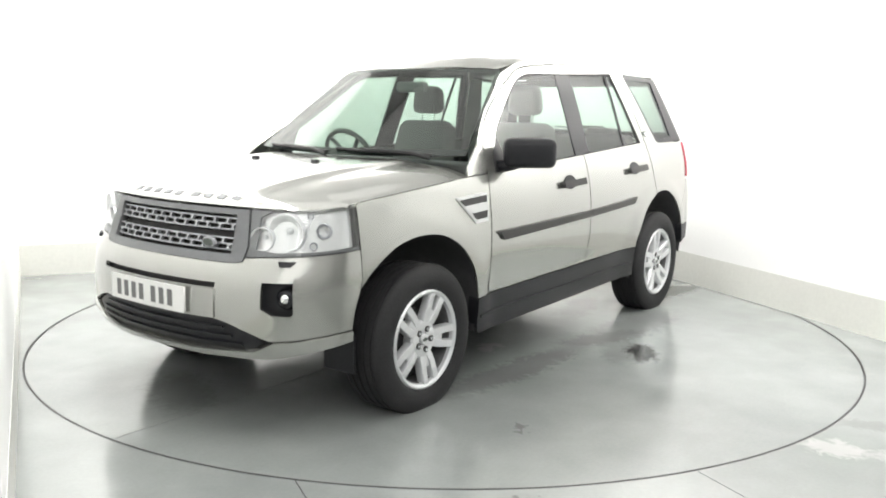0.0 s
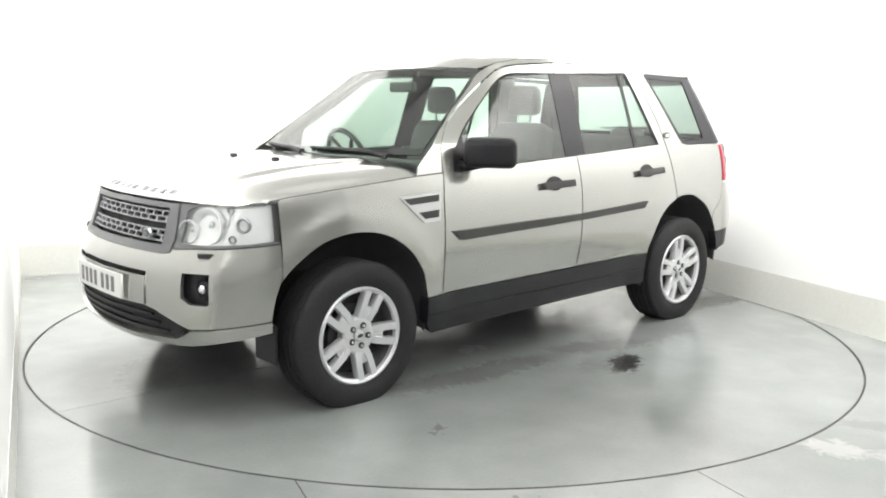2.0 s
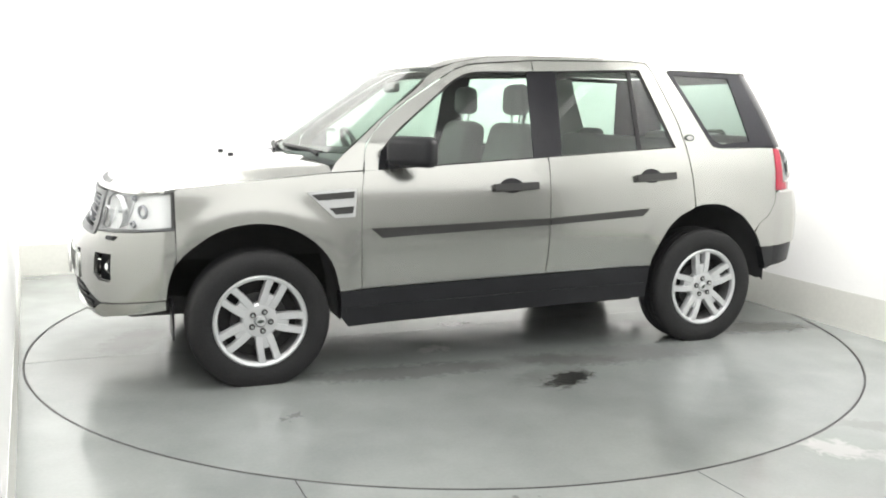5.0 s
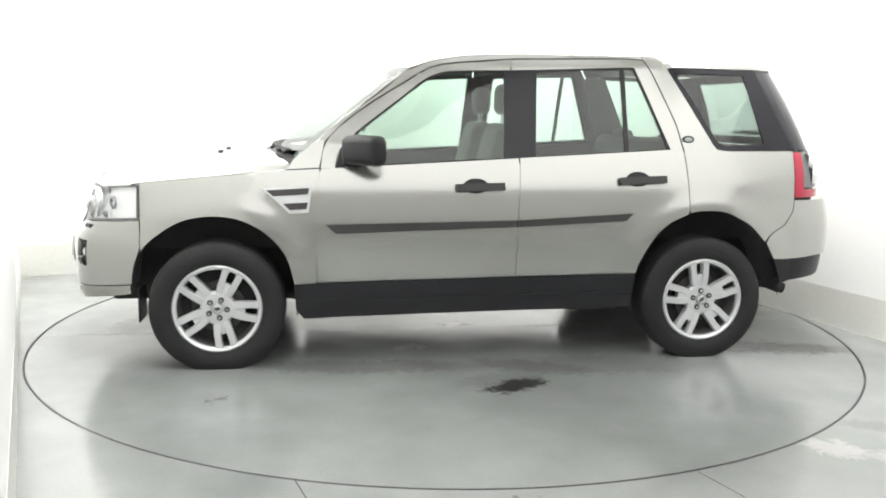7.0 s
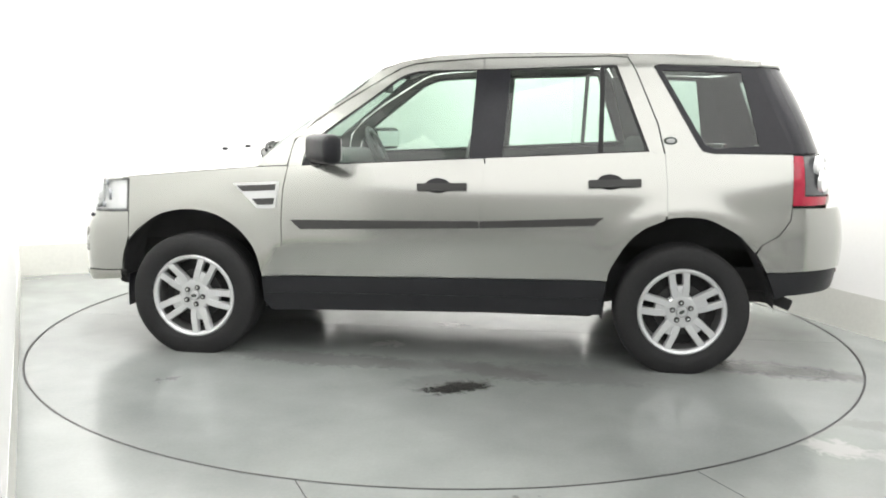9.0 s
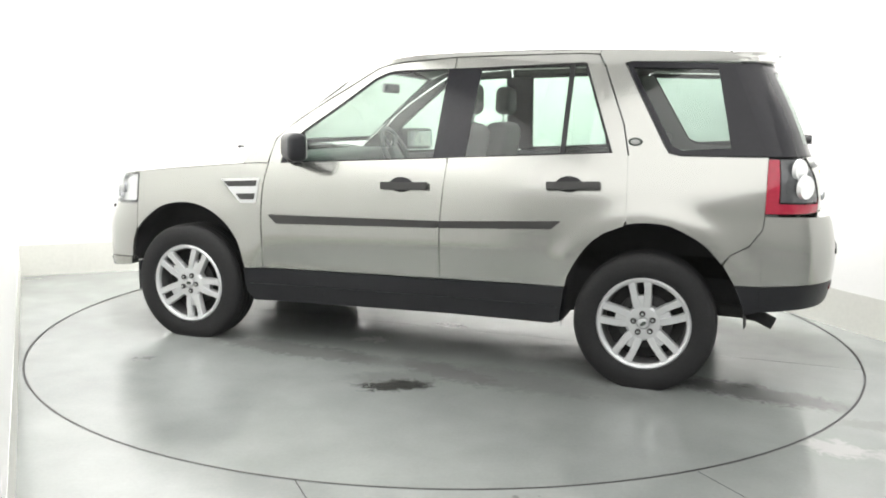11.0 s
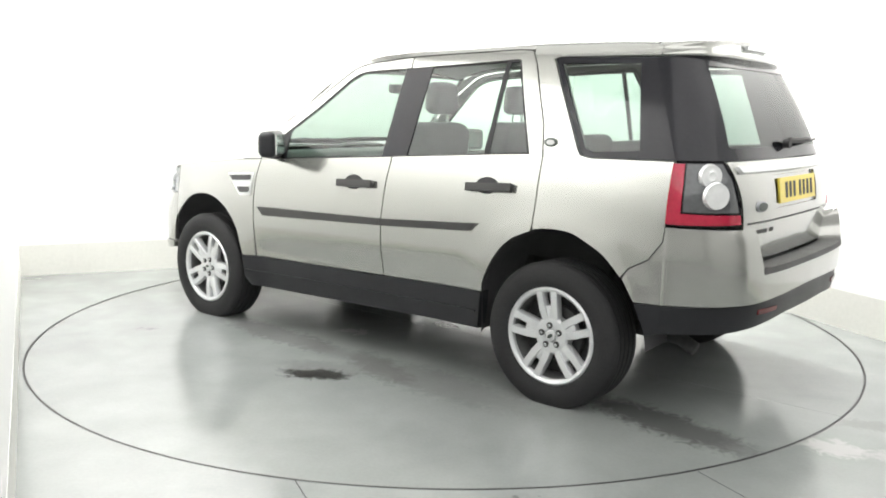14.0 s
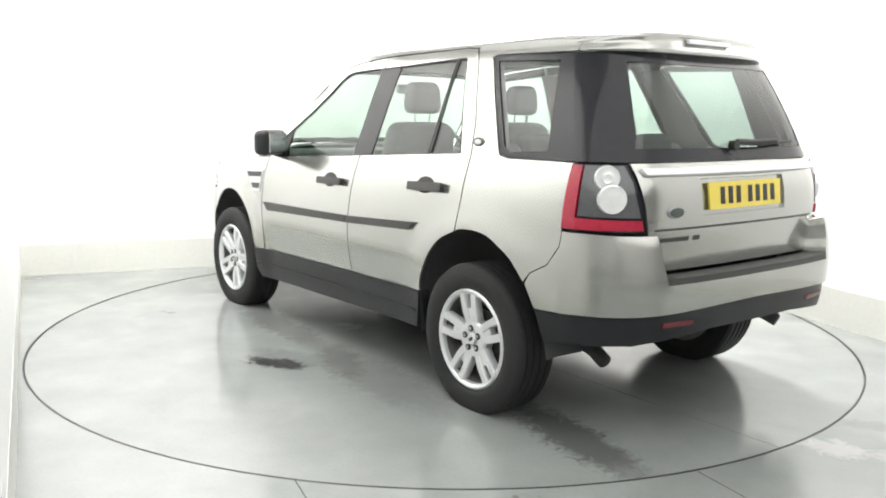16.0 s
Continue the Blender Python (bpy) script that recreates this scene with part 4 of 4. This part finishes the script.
tube(bm, [(-1.6, -0.60, 0.38), (-1.80, -0.61, 0.38), (-1.88, -0.625, 0.37), (-1.955, -0.64, 0.34)], 0.032, 12)
part("exhaust_pipe", smooth(bm), UNDER, car, "dark exhaust tip")

# flank trims
sided("side_strip", [[(0.767, 0.768), (-0.252, 0.788), (-0.254, 0.752), (0.712, 0.720)]], STRIP_PLASTIC, "dark grey rubbing strip", 0.016, 0.08, 0.02, (), front_doors)
sided("side_strip", [[(-0.260, 0.788), (-0.905, 0.824), (-0.860, 0.782), (-0.262, 0.752)]], STRIP_PLASTIC, "dark grey rubbing strip", 0.016, 0.08, 0.02, (), rear_doors)
sided("sill_cover", [[(0.932, 0.448), (-0.270, 0.470), (-0.935, 0.484), (-0.915, 0.30), (-0.275, 0.285), (0.50, 0.268), (0.885, 0.258), (0.925, 0.31)]], BLACK_PLASTIC, "black plastic sill cover", 0.004, 0.06, 0.06)
sided("sill_step", [[(0.90, 0.345), (-0.90, 0.372), (-0.90, 0.385), (0.905, 0.36)]], BLACK_PLASTIC, "", 0.010, 0.1, 0.01)
for s in (1, -1):
    for x0, z0, dx, dz in ((0.08, 0.982, -0.264, 0.008), (-0.824, 1.019, -0.270, 0.012)):
        bm = bmesh.new()
        poly = [(x0, z0), (x0 + dx, z0 + dz), (x0 + dx - 0.002, z0 + dz - 0.038), (x0 - 0.004, z0 - 0.038)]
        patch(bm, poly, side(s, 0.030), (0, s, 0), 0.05, rim=0.026)
        door = (front_doors if x0 > 0 else rear_doors)[0 if s > 0 else 1]
        handle = part("door_handle", bm, STRIP_PLASTIC, door, "black door handle")
        cx, cz = x0 + dx * 0.42, z0 + dz * 0.5 - 0.016
        bm = bmesh.new()
        cup = [(cx + 0.068 * math.cos(a), cz + 0.040 * math.sin(a)) for a in np.linspace(0, 2 * math.pi, 21)[:-1]]
        patch(bm, cup, side(s, 0.004), (0, s, 0), 0.04, rim=0.01)
        part("handle_cup", bm, BLACK_PLASTIC, door)
    sb = oval("side_badge", Vector((-1.247, s * (y_side(-1.247, 1.225) - 0.002), 1.226)), 0.036, 0.022, 0.010, 0 if s > 0 else 180, BADGE, car, "small oval badge with a dark rim and silver face")
    oval("badge_face", Vector((-1.247, s * (y_side(-1.247, 1.225) + 0.0085), 1.226)), 0.023, 0.012, 0.002, 0 if s > 0 else 180, GRILLE_SILVER, sb, "silver face")

# side vents in the wings
VENT = [(1.095, 0.957), (0.838, 0.972), (0.853, 0.830), (0.955, 0.826)]
vents = sided("side_vent", [VENT], GRILLE_SILVER, "silver side vent with dark slots", 0.006, 0.05, 0.01)
for ob, s in zip(vents, (1, -1)):
    for slot in ([(1.072, 0.945), (0.852, 0.958), (0.857, 0.926), (1.037, 0.916)], [(0.985, 0.877), (0.858, 0.884), (0.866, 0.849), (0.952, 0.845)]):
        bm = bmesh.new()
        patch(bm, slot, side(s, 0.010), (0, s, 0), 0.05, rim=0.006)
        part("vent_slot", bm, STRIP_PLASTIC, ob)

# door mirrors
for s in (1, -1):
    bm = bmesh.new()
    box(bm, (-0.055, -0.135, -0.078), (0.06, 0.135, 0.078), 0.038, 4)
    for v in bm.verts:
        v.co.x *= 1.0 - 0.25 * max(0, v.co.y / 0.135) * (1 if v.co.x > 0 else 0)
        v.co.z *= 1.0 - 0.12 * max(0, v.co.x / 0.06)
    hung = Matrix.Translation((0.570, s * 0.928, 1.157)) @ Matrix.Diagonal((1, s, 1, 1)) @ pose(0, 0, 0, 0, 0, 36)
    bmesh.ops.transform(bm, matrix=hung, verts=bm.verts)
    bmesh.ops.recalc_face_normals(bm, faces=bm.faces)
    mirror = part("door_mirror", smooth(bm, 50), BLACK_PLASTIC, car, "black plastic door mirror")
    bm = bmesh.new()
    tube(bm, [(0.655, s * 0.77, 1.085), (0.64, s * 0.83, 1.088), (0.61, s * 0.88, 1.105)], 0.030, 10)
    part("mirror_arm", smooth(bm), BLACK_PLASTIC, mirror)
    bm = bmesh.new()
    box(bm, (-0.0585, -0.105, -0.056), (-0.054, 0.105, 0.056), 0.0, 2, hung)
    part("mirror_glass", bm, CHROME, mirror)


# ================= wheels =================
TYRE_R, RIM_R = 0.352, 0.226


def build_wheel(s):
    """A wheel with its outer face towards +y; the axle is y."""
    bm = bmesh.new()
    revolve(bm, [(RIM_R + 0.008, 0.100), (RIM_R, 0.108), (RIM_R - 0.008, 0.106), (RIM_R - 0.016, 0.098), (RIM_R - 0.019, 0.080), (RIM_R - 0.012, 0.078)], 64)
    wheel = part("wheel", smooth(bm), ALLOY, car, "silver alloy wheel with five twin spokes")
    bm = bmesh.new()
    revolve(bm, [(RIM_R - 0.018, 0.081), (RIM_R - 0.022, 0.060), (RIM_R - 0.030, -0.02), (RIM_R - 0.030, -0.09), (RIM_R + 0.004, -0.10), (RIM_R + 0.008, -0.10)], 48)
    part("barrel", smooth(bm), BARREL, wheel, "inner barrel of the wheel, coloured dark for shade")
    bm = bmesh.new()
    prof = [(RIM_R + 0.002, 0.096), (RIM_R + 0.018, 0.108), (RIM_R + 0.05, 0.117), (RIM_R + 0.082, 0.114), (TYRE_R - 0.020, 0.106), (TYRE_R - 0.008, 0.098), (TYRE_R - 0.002, 0.086)]
    tread = []
    for y in (0.068, 0.030, -0.012, -0.052):
        tread += [(TYRE_R, y + 0.012), (TYRE_R, y + 0.005), (TYRE_R - 0.007, y + 0.004), (TYRE_R - 0.007, y - 0.004), (TYRE_R, y - 0.005)]
    prof += tread + [(TYRE_R - 0.002, -0.086), (TYRE_R - 0.012, -0.100), (RIM_R + 0.05, -0.115), (RIM_R + 0.002, -0.098)]
    revolve(bm, prof, 72)
    part("tyre", smooth(bm, 30), RUBBER, wheel, "black rubber tyre")
    # spokes: five pairs
    for k in range(5):
        bm = bmesh.new()
        for side_s in (-1, 1):
            pts = []
            for r, half, yy, off in ((0.040, 0.022, 0.080, 0.010), (0.085, 0.0205, 0.089, 0.0245), (0.125, 0.0190, 0.096, 0.032), (0.175, 0.0180, 0.100, 0.0365), (RIM_R - 0.010, 0.0205, 0.102, 0.0390)):
                pts.append((r, off * side_s, half, yy))
            top_l = [bm.verts.new((o - h * 0.82, yy, r)) for r, o, h, yy in pts]
            top_r = [bm.verts.new((o + h * 0.82, yy, r)) for r, o, h, yy in pts]
            sh_l = [bm.verts.new((o - h, yy - 0.006, r)) for r, o, h, yy in pts]
            sh_r = [bm.verts.new((o + h, yy - 0.006, r)) for r, o, h, yy in pts]
            bot_l = [bm.verts.new((o - h, yy - 0.04, r)) for r, o, h, yy in pts]
            bot_r = [bm.verts.new((o + h, yy - 0.04, r)) for r, o, h, yy in pts]
            for a, b in ((top_l, top_r), (top_r, sh_r), (sh_r, bot_r), (bot_r, bot_l), (bot_l, sh_l), (sh_l, top_l)):
                for i in range(4):
                    bm.faces.new((a[i], b[i], b[i + 1], a[i + 1]))
        # web between the pair, near the hub
        box(bm, (-0.026, 0.050, 0.05), (0.026, 0.0880, 0.142), 0.004, 2)
        bmesh.ops.recalc_face_normals(bm, faces=bm.faces)
        bmesh.ops.rotate(bm, verts=bm.verts, matrix=Matrix.Rotation(radians(72 * k), 3, "Y"))
        part("spoke", smooth(bm), ALLOY, wheel)
    bm = bmesh.new()
    revolve(bm, [(0, 0.082), (0.026, 0.082), (0.030, 0.078), (0.032, 0.086), (0.060, 0.090), (0.080, 0.088), (0.090, 0.078), (0.092, 0.04)], 40)
    hub = part("hub", smooth(bm), ALLOY, wheel)
    bm = bmesh.new()
    revolve(bm, [(0, 0.096), (0.022, 0.0955), (0.027, 0.090), (0.027, 0.07)], 28)
    part("hub_cap", smooth(bm), ALLOY, hub, "silver centre cap with a dark oval badge")
    bm = bmesh.new()
    revolve(bm, [(0, 0.0975), (0.9, 0.0975), (1.0, 0.0955)], 20)
    bmesh.ops.transform(bm, matrix=pose(0, 0, 0, 0, 28, 0) @ Matrix.Diagonal((0.017, 1, 0.009, 1)), verts=bm.verts)
    bmesh.ops.translate(bm, verts=bm.verts, vec=(0, 0.0005, 0))
    part("cap_badge", smooth(bm), BADGE, wheel)
    for k in range(5):
        a = radians(72 * k)
        bm = bmesh.new()
        revolve(bm, [(0, 0.101), (0.007, 0.101), (0.009, 0.095), (0.009, 0.080)], 12)
        bmesh.ops.translate(bm, verts=bm.verts, vec=(0.050 * math.sin(a), 0, 0.050 * math.cos(a)))
        nut = part("wheel_nut", smooth(bm), CHROME, hub)
        # flat dark ring paints in the shade of the recess round each nut
        bm = bmesh.new()
        revolve(bm, [(0.0095, 0.0945), (0.0150, 0.0945), (0.0150, 0.085), (0.0095, 0.085)], 14, True)
        bmesh.ops.translate(bm, verts=bm.verts, vec=(0.050 * math.sin(a), 0, 0.050 * math.cos(a)))
        part("nut_shade_ring", smooth(bm), STEEL, hub, "dark ring painted as shade round the nut")
    # disc and backing plate kept dark: shade behind the spokes put in colour
    bm = bmesh.new()
    revolve(bm, [(0.05, 0.030), (0.138, 0.030), (0.140, 0.022), (0.140, 0.008), (0.05, 0.008)], 40)
    part("brake_disc", smooth(bm), STEEL, wheel, "dull steel brake disc")
    bm = bmesh.new()
    revolve(bm, [(0.0, 0.004), (0.195, 0.004)], 32)
    part("backing_plate", bm, UNDER, wheel)
    return wheel


PLATE_Z = -0.003               # the turntable lies flush with the floor
WHEEL_Z = TYRE_R - 0.021        # the tyres are pressed flat where they stand
first = build_wheel(1)
first.matrix_basis = pose(1.333, 0.760, WHEEL_Z - 0.009, 0, -24, 0)
for x, y, z, spin in ((-1.340, 0.765, WHEEL_Z, 7), (1.333, -0.760, WHEEL_Z - 0.009, 40), (-1.340, -0.765, WHEEL_Z, 10)):
    w = copy_thing(first, pose(x, y, z, 0, spin if y > 0 else -spin, 0 if y > 0 else 180))

# arch liners and underbody
LINER_F = [(1.775, 0.40), (1.765, 0.50)] + flowing(ARCH_F, 3) + [(0.928, 0.38), (0.924, 0.27)]
LINER_R = [(-0.925, 0.27), (-0.935, 0.40)] + flowing(ARCH_R, 3) + [(-1.755, 0.56), (-1.80, 0.45), (-1.81, 0.34)]
for curve, mid_x in ((LINER_F, 1.335), (LINER_R, -1.345)):
    for s in (1, -1):
        bm = bmesh.new()
        rows = []
        for x, z in curve:
            y = y_side(min(X_FS, max(-1.87, x)), z)
            gx, gz = x + (x - mid_x) * 0.03, z + 0.012
            rows.append([bm.verts.new((x, s * (y - 0.008), z)), bm.verts.new((gx, s * (y - 0.05), gz)), bm.verts.new((gx, s * 0.50, gz))])
        for a, b in zip(rows, rows[1:]):
            bm.faces.new((a[0], b[0], b[1], a[1]))
            bm.faces.new((a[1], b[1], b[2], a[2]))
        c = bm.verts.new((mid_x, s * 0.50, 0.36))
        for a, b in zip(rows, rows[1:]):
            bm.faces.new((a[2], b[2], c))
        for f in bm.faces:
            f.smooth = True
        part("arch_liner", bm, LINER, car, "black wheel arch liner")
bm = bmesh.new()
box(bm, (-0.88, -0.80, 0.27), (0.86, 0.80, 0.40), 0.02)
box(bm, (0.86, -0.50, 0.30), (1.95, 0.50, 0.62), 0.03)
box(bm, (-2.05, -0.50, 0.49), (-0.88, 0.50, 0.66), 0.03)
box(bm, (-1.95, 0.18, 0.36), (-1.55, 0.48, 0.44), 0.04, 3)
part("underbody", bm, UNDER, car, "dark underbody")
for s in (1, -1):
    bm = bmesh.new()
    box(bm, (1.735, s * 0.70 - 0.09, 0.24), (1.745, s * 0.70 + 0.09, 0.42), 0.003)
    part("air_deflector", bm, BLACK_PLASTIC, car, "black flap ahead of the wheel")

# ================= cabin =================
def cabin_box(name, lo, hi, bevel, material, label="", rot=None):
    bm = bmesh.new()
    box(bm, lo, hi, bevel, 3)
    if rot:
        bmesh.ops.rotate(bm, verts=bm.verts, cent=rot[0], matrix=Matrix.Rotation(radians(rot[1]), 3, "Y"))
    return part(name, smooth(bm, 50), material, car, label)


for s in (1, -1):
    cabin_box("seat", (-0.14, s * 0.38 - 0.24, 0.62), (0.40, s * 0.38 + 0.24, 0.78), 0.05, SEAT_CLOTH, "grey cloth front seat cushion")
    bm = bmesh.new()
    box(bm, (-0.24, s * 0.38 - 0.25, 0.72), (-0.09, s * 0.38 + 0.25, 1.31), 0.06, 4)
    for v in bm.verts:                      # narrower shoulders, hollow middle between the side bolsters
        k = max(0.0, (v.co.z - 0.95) / 0.36)
        v.co.y = s * 0.38 + (v.co.y - s * 0.38) * (1 - 0.22 * k * k)
        if v.co.x > -0.12 and abs(v.co.y - s * 0.38) > 0.12:
            v.co.x += 0.035 * (1 - k)
    bmesh.ops.rotate(bm, verts=bm.verts, cent=(-0.15, 0, 0.72), matrix=Matrix.Rotation(radians(-11), 3, "Y"))
    part("seat_back", smooth(bm, 50), SEAT_CLOTH, car, "grey cloth front seat back")
    bm = bmesh.new()
    box(bm, (-0.325, s * 0.38 - 0.118, 1.345), (-0.225, s * 0.38 + 0.118, 1.525), 0.045, 4)
    for v in bm.verts:
        v.co.y = s * 0.38 + (v.co.y - s * 0.38) * (1 - 0.18 * max(0.0, (v.co.z - 1.43) / 0.095))
    part("headrest", smooth(bm, 50), SEAT_CLOTH, car, "padded grey headrest")
    for d in (-0.05, 0.05):
        bm = bmesh.new()
        tube(bm, [(-0.268, s * 0.38 + d, 1.27), (-0.275, s * 0.38 + d, 1.37)], 0.007, 6)
        part("headrest_post", bm, CHROME, car, "thin steel headrest post")
    cabin_box("headrest", (-1.33, s * 0.42 - 0.13, 1.15), (-1.24, s * 0.42 + 0.13, 1.26), 0.04, SEAT_CLOTH, "padded grey headrest")
cabin_box("rear_bench", (-0.98, -0.66, 0.66), (-0.60, 0.66, 0.82), 0.05, SEAT_CLOTH, "grey cloth rear bench cushion")
cabin_box("rear_bench_back", (-1.27, -0.68, 0.87), (-1.12, 0.68, 1.22), 0.06, SEAT_CLOTH, "grey cloth rear bench back", ((-1.2, 0, 0.87), -8))
cabin_box("dashboard", (0.58, -0.72, 0.82), (0.98, 0.72, 1.10), 0.07, DASH, "dark grey dashboard")
cabin_box("cabin_floor", (-0.88, -0.76, 0.42), (0.86, 0.76, 0.56), 0.02, LINING, "")
cabin_box("load_floor", (-1.95, -0.48, 0.67), (-1.20, 0.48, 0.86), 0.02, DASH, "dark load floor")
cabin_box("parcel_cover", (-1.92, -0.66, 1.12), (-1.33, 0.66, 1.14), 0.008, LINING, "grey load cover")
bm = bmesh.new()
patch(bm, [(0.30, -0.50), (0.30, 0.50), (0.0, 0.50), (-1.0, 0.47), (-1.72, 0.46), (-1.72, -0.46), (-1.0, -0.47), (0.0, -0.50)], lambda x, y: (x, y, z_roof(x, y) - 0.035), (0, 0, -1), 0.12, rim=0.0)
part("headlining", bm, LINING, car, "grey headlining")
sided("door_lining", [[(0.78, 1.05), (0.78, 0.50), (-0.93, 0.53), (-1.0, 0.69), (-1.1, 0.80), (-1.2, 0.86), (-1.2, 1.15), (-0.28, 1.10)]], DASH, "dark inner door panel", -0.055, 0.12, 0.0)
sided("pillar_lining", [[(-1.18, 1.16), (-1.20, 0.86), (-1.84, 0.86), (-1.84, 1.165), (-1.47, 1.175), (-1.418, 1.205), (-1.192, 1.605), (-1.05, 1.60)]], LINING, "", -0.045, 0.12, 0.0)
bm = bmesh.new()
ring = [(0.0, 0.185 * math.cos(a), 0.185 * math.sin(a)) for a in np.linspace(0, 2 * math.pi, 33)]
tube(bm, ring, 0.015, 8)
for a in (0, 140, 220):
    tube(bm, [(0, 0, 0), (0.0, 0.18 * math.sin(radians(a + 180)), 0.18 * math.cos(radians(a + 180)))], 0.014, 6)
box(bm, (-0.02, -0.06, -0.05), (0.03, 0.06, 0.05), 0.015)
bmesh.ops.transform(bm, matrix=pose(0.50, -0.38, 1.07, 0, 24, 0), verts=bm.verts)
part("steering_wheel", smooth(bm), DASH, car, "dark grey steering wheel")
bm = bmesh.new()
box(bm, (0.36, -0.11, 1.47), (0.40, 0.11, 1.53), 0.015)
part("rear_view_mirror", bm, DASH, car)

# wipers, washer jets, aerial
for y0, y1 in ((0.60, 0.02), (-0.02, -0.60)):
    bm = bmesh.new()
    pts = [(x_screen(y, 1.145 + 0.018 * k / 6) + 0.020, y, 1.144 + 0.016 * k / 6) for k, y in enumerate(np.linspace(y0, y1, 7))]
    tube(bm, pts, 0.008, 6)
    tube(bm, [(1.09 - 0.3 * y0 * y0, y0, 1.128)] + [(q[0] + 0.02, q[1], q[2] + 0.006) for q in pts[1:5]], 0.010, 6)
    part("wiper", bm, SEAL, car, "black windscreen wiper")
bm = bmesh.new()
patch(bm, [(1.115 - 0.30 * y * y, y) for y in np.linspace(-0.73, 0.73, 15)] + [(1.045 - 0.30 * y * y, y) for y in np.linspace(0.73, -0.73, 15)], lambda x, y: (x, y, min(1.118, z_hood(x, y) + 0.003)), (0, 0, 1), 0.06, rim=0.0)
part("cowl", bm, BLACK_PLASTIC, car, "black scuttle panel below the screen")
for y in (0.19, -0.24):
    bm = bmesh.new()
    box(bm, (1.355, y - 0.018, z_hood(1.37, y) - 0.004), (1.385, y + 0.018, z_hood(1.37, y) + 0.012), 0.005)
    part("washer_jet", bm, BLACK_PLASTIC, car)
for k in range(9):
    y = 0.35 - 0.70 * k / 8.6 - (0.03 if k > 3 else 0)
    x = x_front(y, 0.955) - 0.035
    bm = bmesh.new()
    patch(bm, [(x - 0.013, y - 0.021), (x + 0.013, y - 0.021), (x + 0.013, y + 0.021), (x - 0.013, y + 0.021)], lambda a, b: (a, b, z_hood(a, b) + 0.003), (0, 0, 1), 0.05, rim=0.003)
    part("bonnet_bar", bm, GRILLE, bonnet, "plain raised silver bar in place of lettering")
bm = bmesh.new()
box(bm, (-1.56, -0.012, 1.72), (-1.46, 0.012, 1.755), 0.010)
for v in bm.verts:
    if v.co.z > 1.74:
        v.co.x -= 0.02
part("aerial", smooth(bm), GLOSS_BLACK, car, "small black roof aerial")
bm = bmesh.new()
box(bm, (-1.919, -0.15, 1.664), (-1.900, 0.15, 1.684), 0.003)
part("brake_light", bm, CLEAR_LENS, car, "clear high brake light in the spoiler")
bm = bmesh.new()
wp = [(x_rear(y, z) - 0.028, y, z) for y, z in ((0.02, 1.245), (-0.12, 1.240), (-0.28, 1.243), (-0.42, 1.250))]
tube(bm, wp, 0.007, 6)
tube(bm, [(x_rear(0.03, 1.23) - 0.0, 0.03, 1.235), (x_rear(0.03, 1.23) - 0.032, 0.03, 1.235)], 0.021, 12)
tube(bm, [(q[0], q[1], q[2] + 0.01) for q in wp[:3]], 0.011, 6)
part("rear_wiper", bm, SEAL, car, "black rear wiper")


# number plates
def plate(name, place, out, y0, y1, z0, z1, material, label, ink):
    bm = bmesh.new()
    patch(bm, [(y0, z0), (y1, z0), (y1, z1), (y0, z1)], place(0), out, 0.1, rim=0.010)
    pl = part(name, bm, material, car, label)
    h = z1 - z0
    ch = (y1 - y0) / 9.2
    for k in range(7):
        a = y0 + ch * (0.85 + k * 1.0 + (0.5 if k > 3 else 0))
        bm = bmesh.new()
        patch(bm, [(a, z0 + 0.18 * h), (a + ch * 0.55, z0 + 0.18 * h), (a + ch * 0.55, z1 - 0.18 * h), (a, z1 - 0.18 * h)], place(0.0015), out, 0.1, rim=0.0015)
        part("character_bar", bm, ink, pl, "plain dark bar in place of a character")
    return pl


bm = bmesh.new()
front_patch(bm, [(-0.38, 0.508), (0.385, 0.508), (0.385, 0.628), (-0.38, 0.628)], 0.007, 0.05, rim=0.012)
part("plate_panel", bm, PAINT, car)
plate("number_plate", lambda o: (lambda y, z: (2.216 + o - 0.10 * y * y, y, z)), (1, 0, 0), -0.26, 0.26, 0.515, 0.625, WHITE_PLATE, "white front number plate with plain dark bars", INK_GLARE)
plate("number_plate", lambda o: (lambda y, z: (-2.148 - o - 0.12 * (z - 1.03) * -1, y, z)), (-1, 0, 0), -0.26, 0.26, 0.975, 1.088, YELLOW_PLATE, "yellow rear number plate with plain dark bars", INK)


# ================= what moves =================
def motions():
    turns = [(0.0, 233.64), (0.5, 231.98), (1.0, 229.31), (1.5, 226.07), (2.0, 222.51), (2.5, 219.10), (3.0, 215.66), (3.5, 212.23), (4.0, 208.78), (5.0, 201.93), (6.0, 195.10),
             (6.5, 191.66), (7.0, 188.24), (7.5, 184.87), (8.0, 181.42), (8.5, 178.00), (9.0, 174.59), (10.0, 167.90), (11.0, 161.20), (11.5, 157.84), (12.0, 154.48), (12.5, 151.14), (13.0, 147.74),
             (13.5, 144.40), (14.0, 141.03), (14.5, 137.66), (15.0, 134.25), (15.5, 130.86), (16.0, 127.45)]
    off = Vector((-0.004, 0.015, 0))
    rows = []
    for t, a in turns:
        p = Matrix.Rotation(radians(a), 3, "Z") @ off
        rows.append((t, pose(p.x, p.y, 0.0, 0, 0, a)))
    walk(car, rows)
    walk(turntable, [(t, pose(0, 0, PLATE_Z, 0, 0, a)) for t, a in turns])


motions()
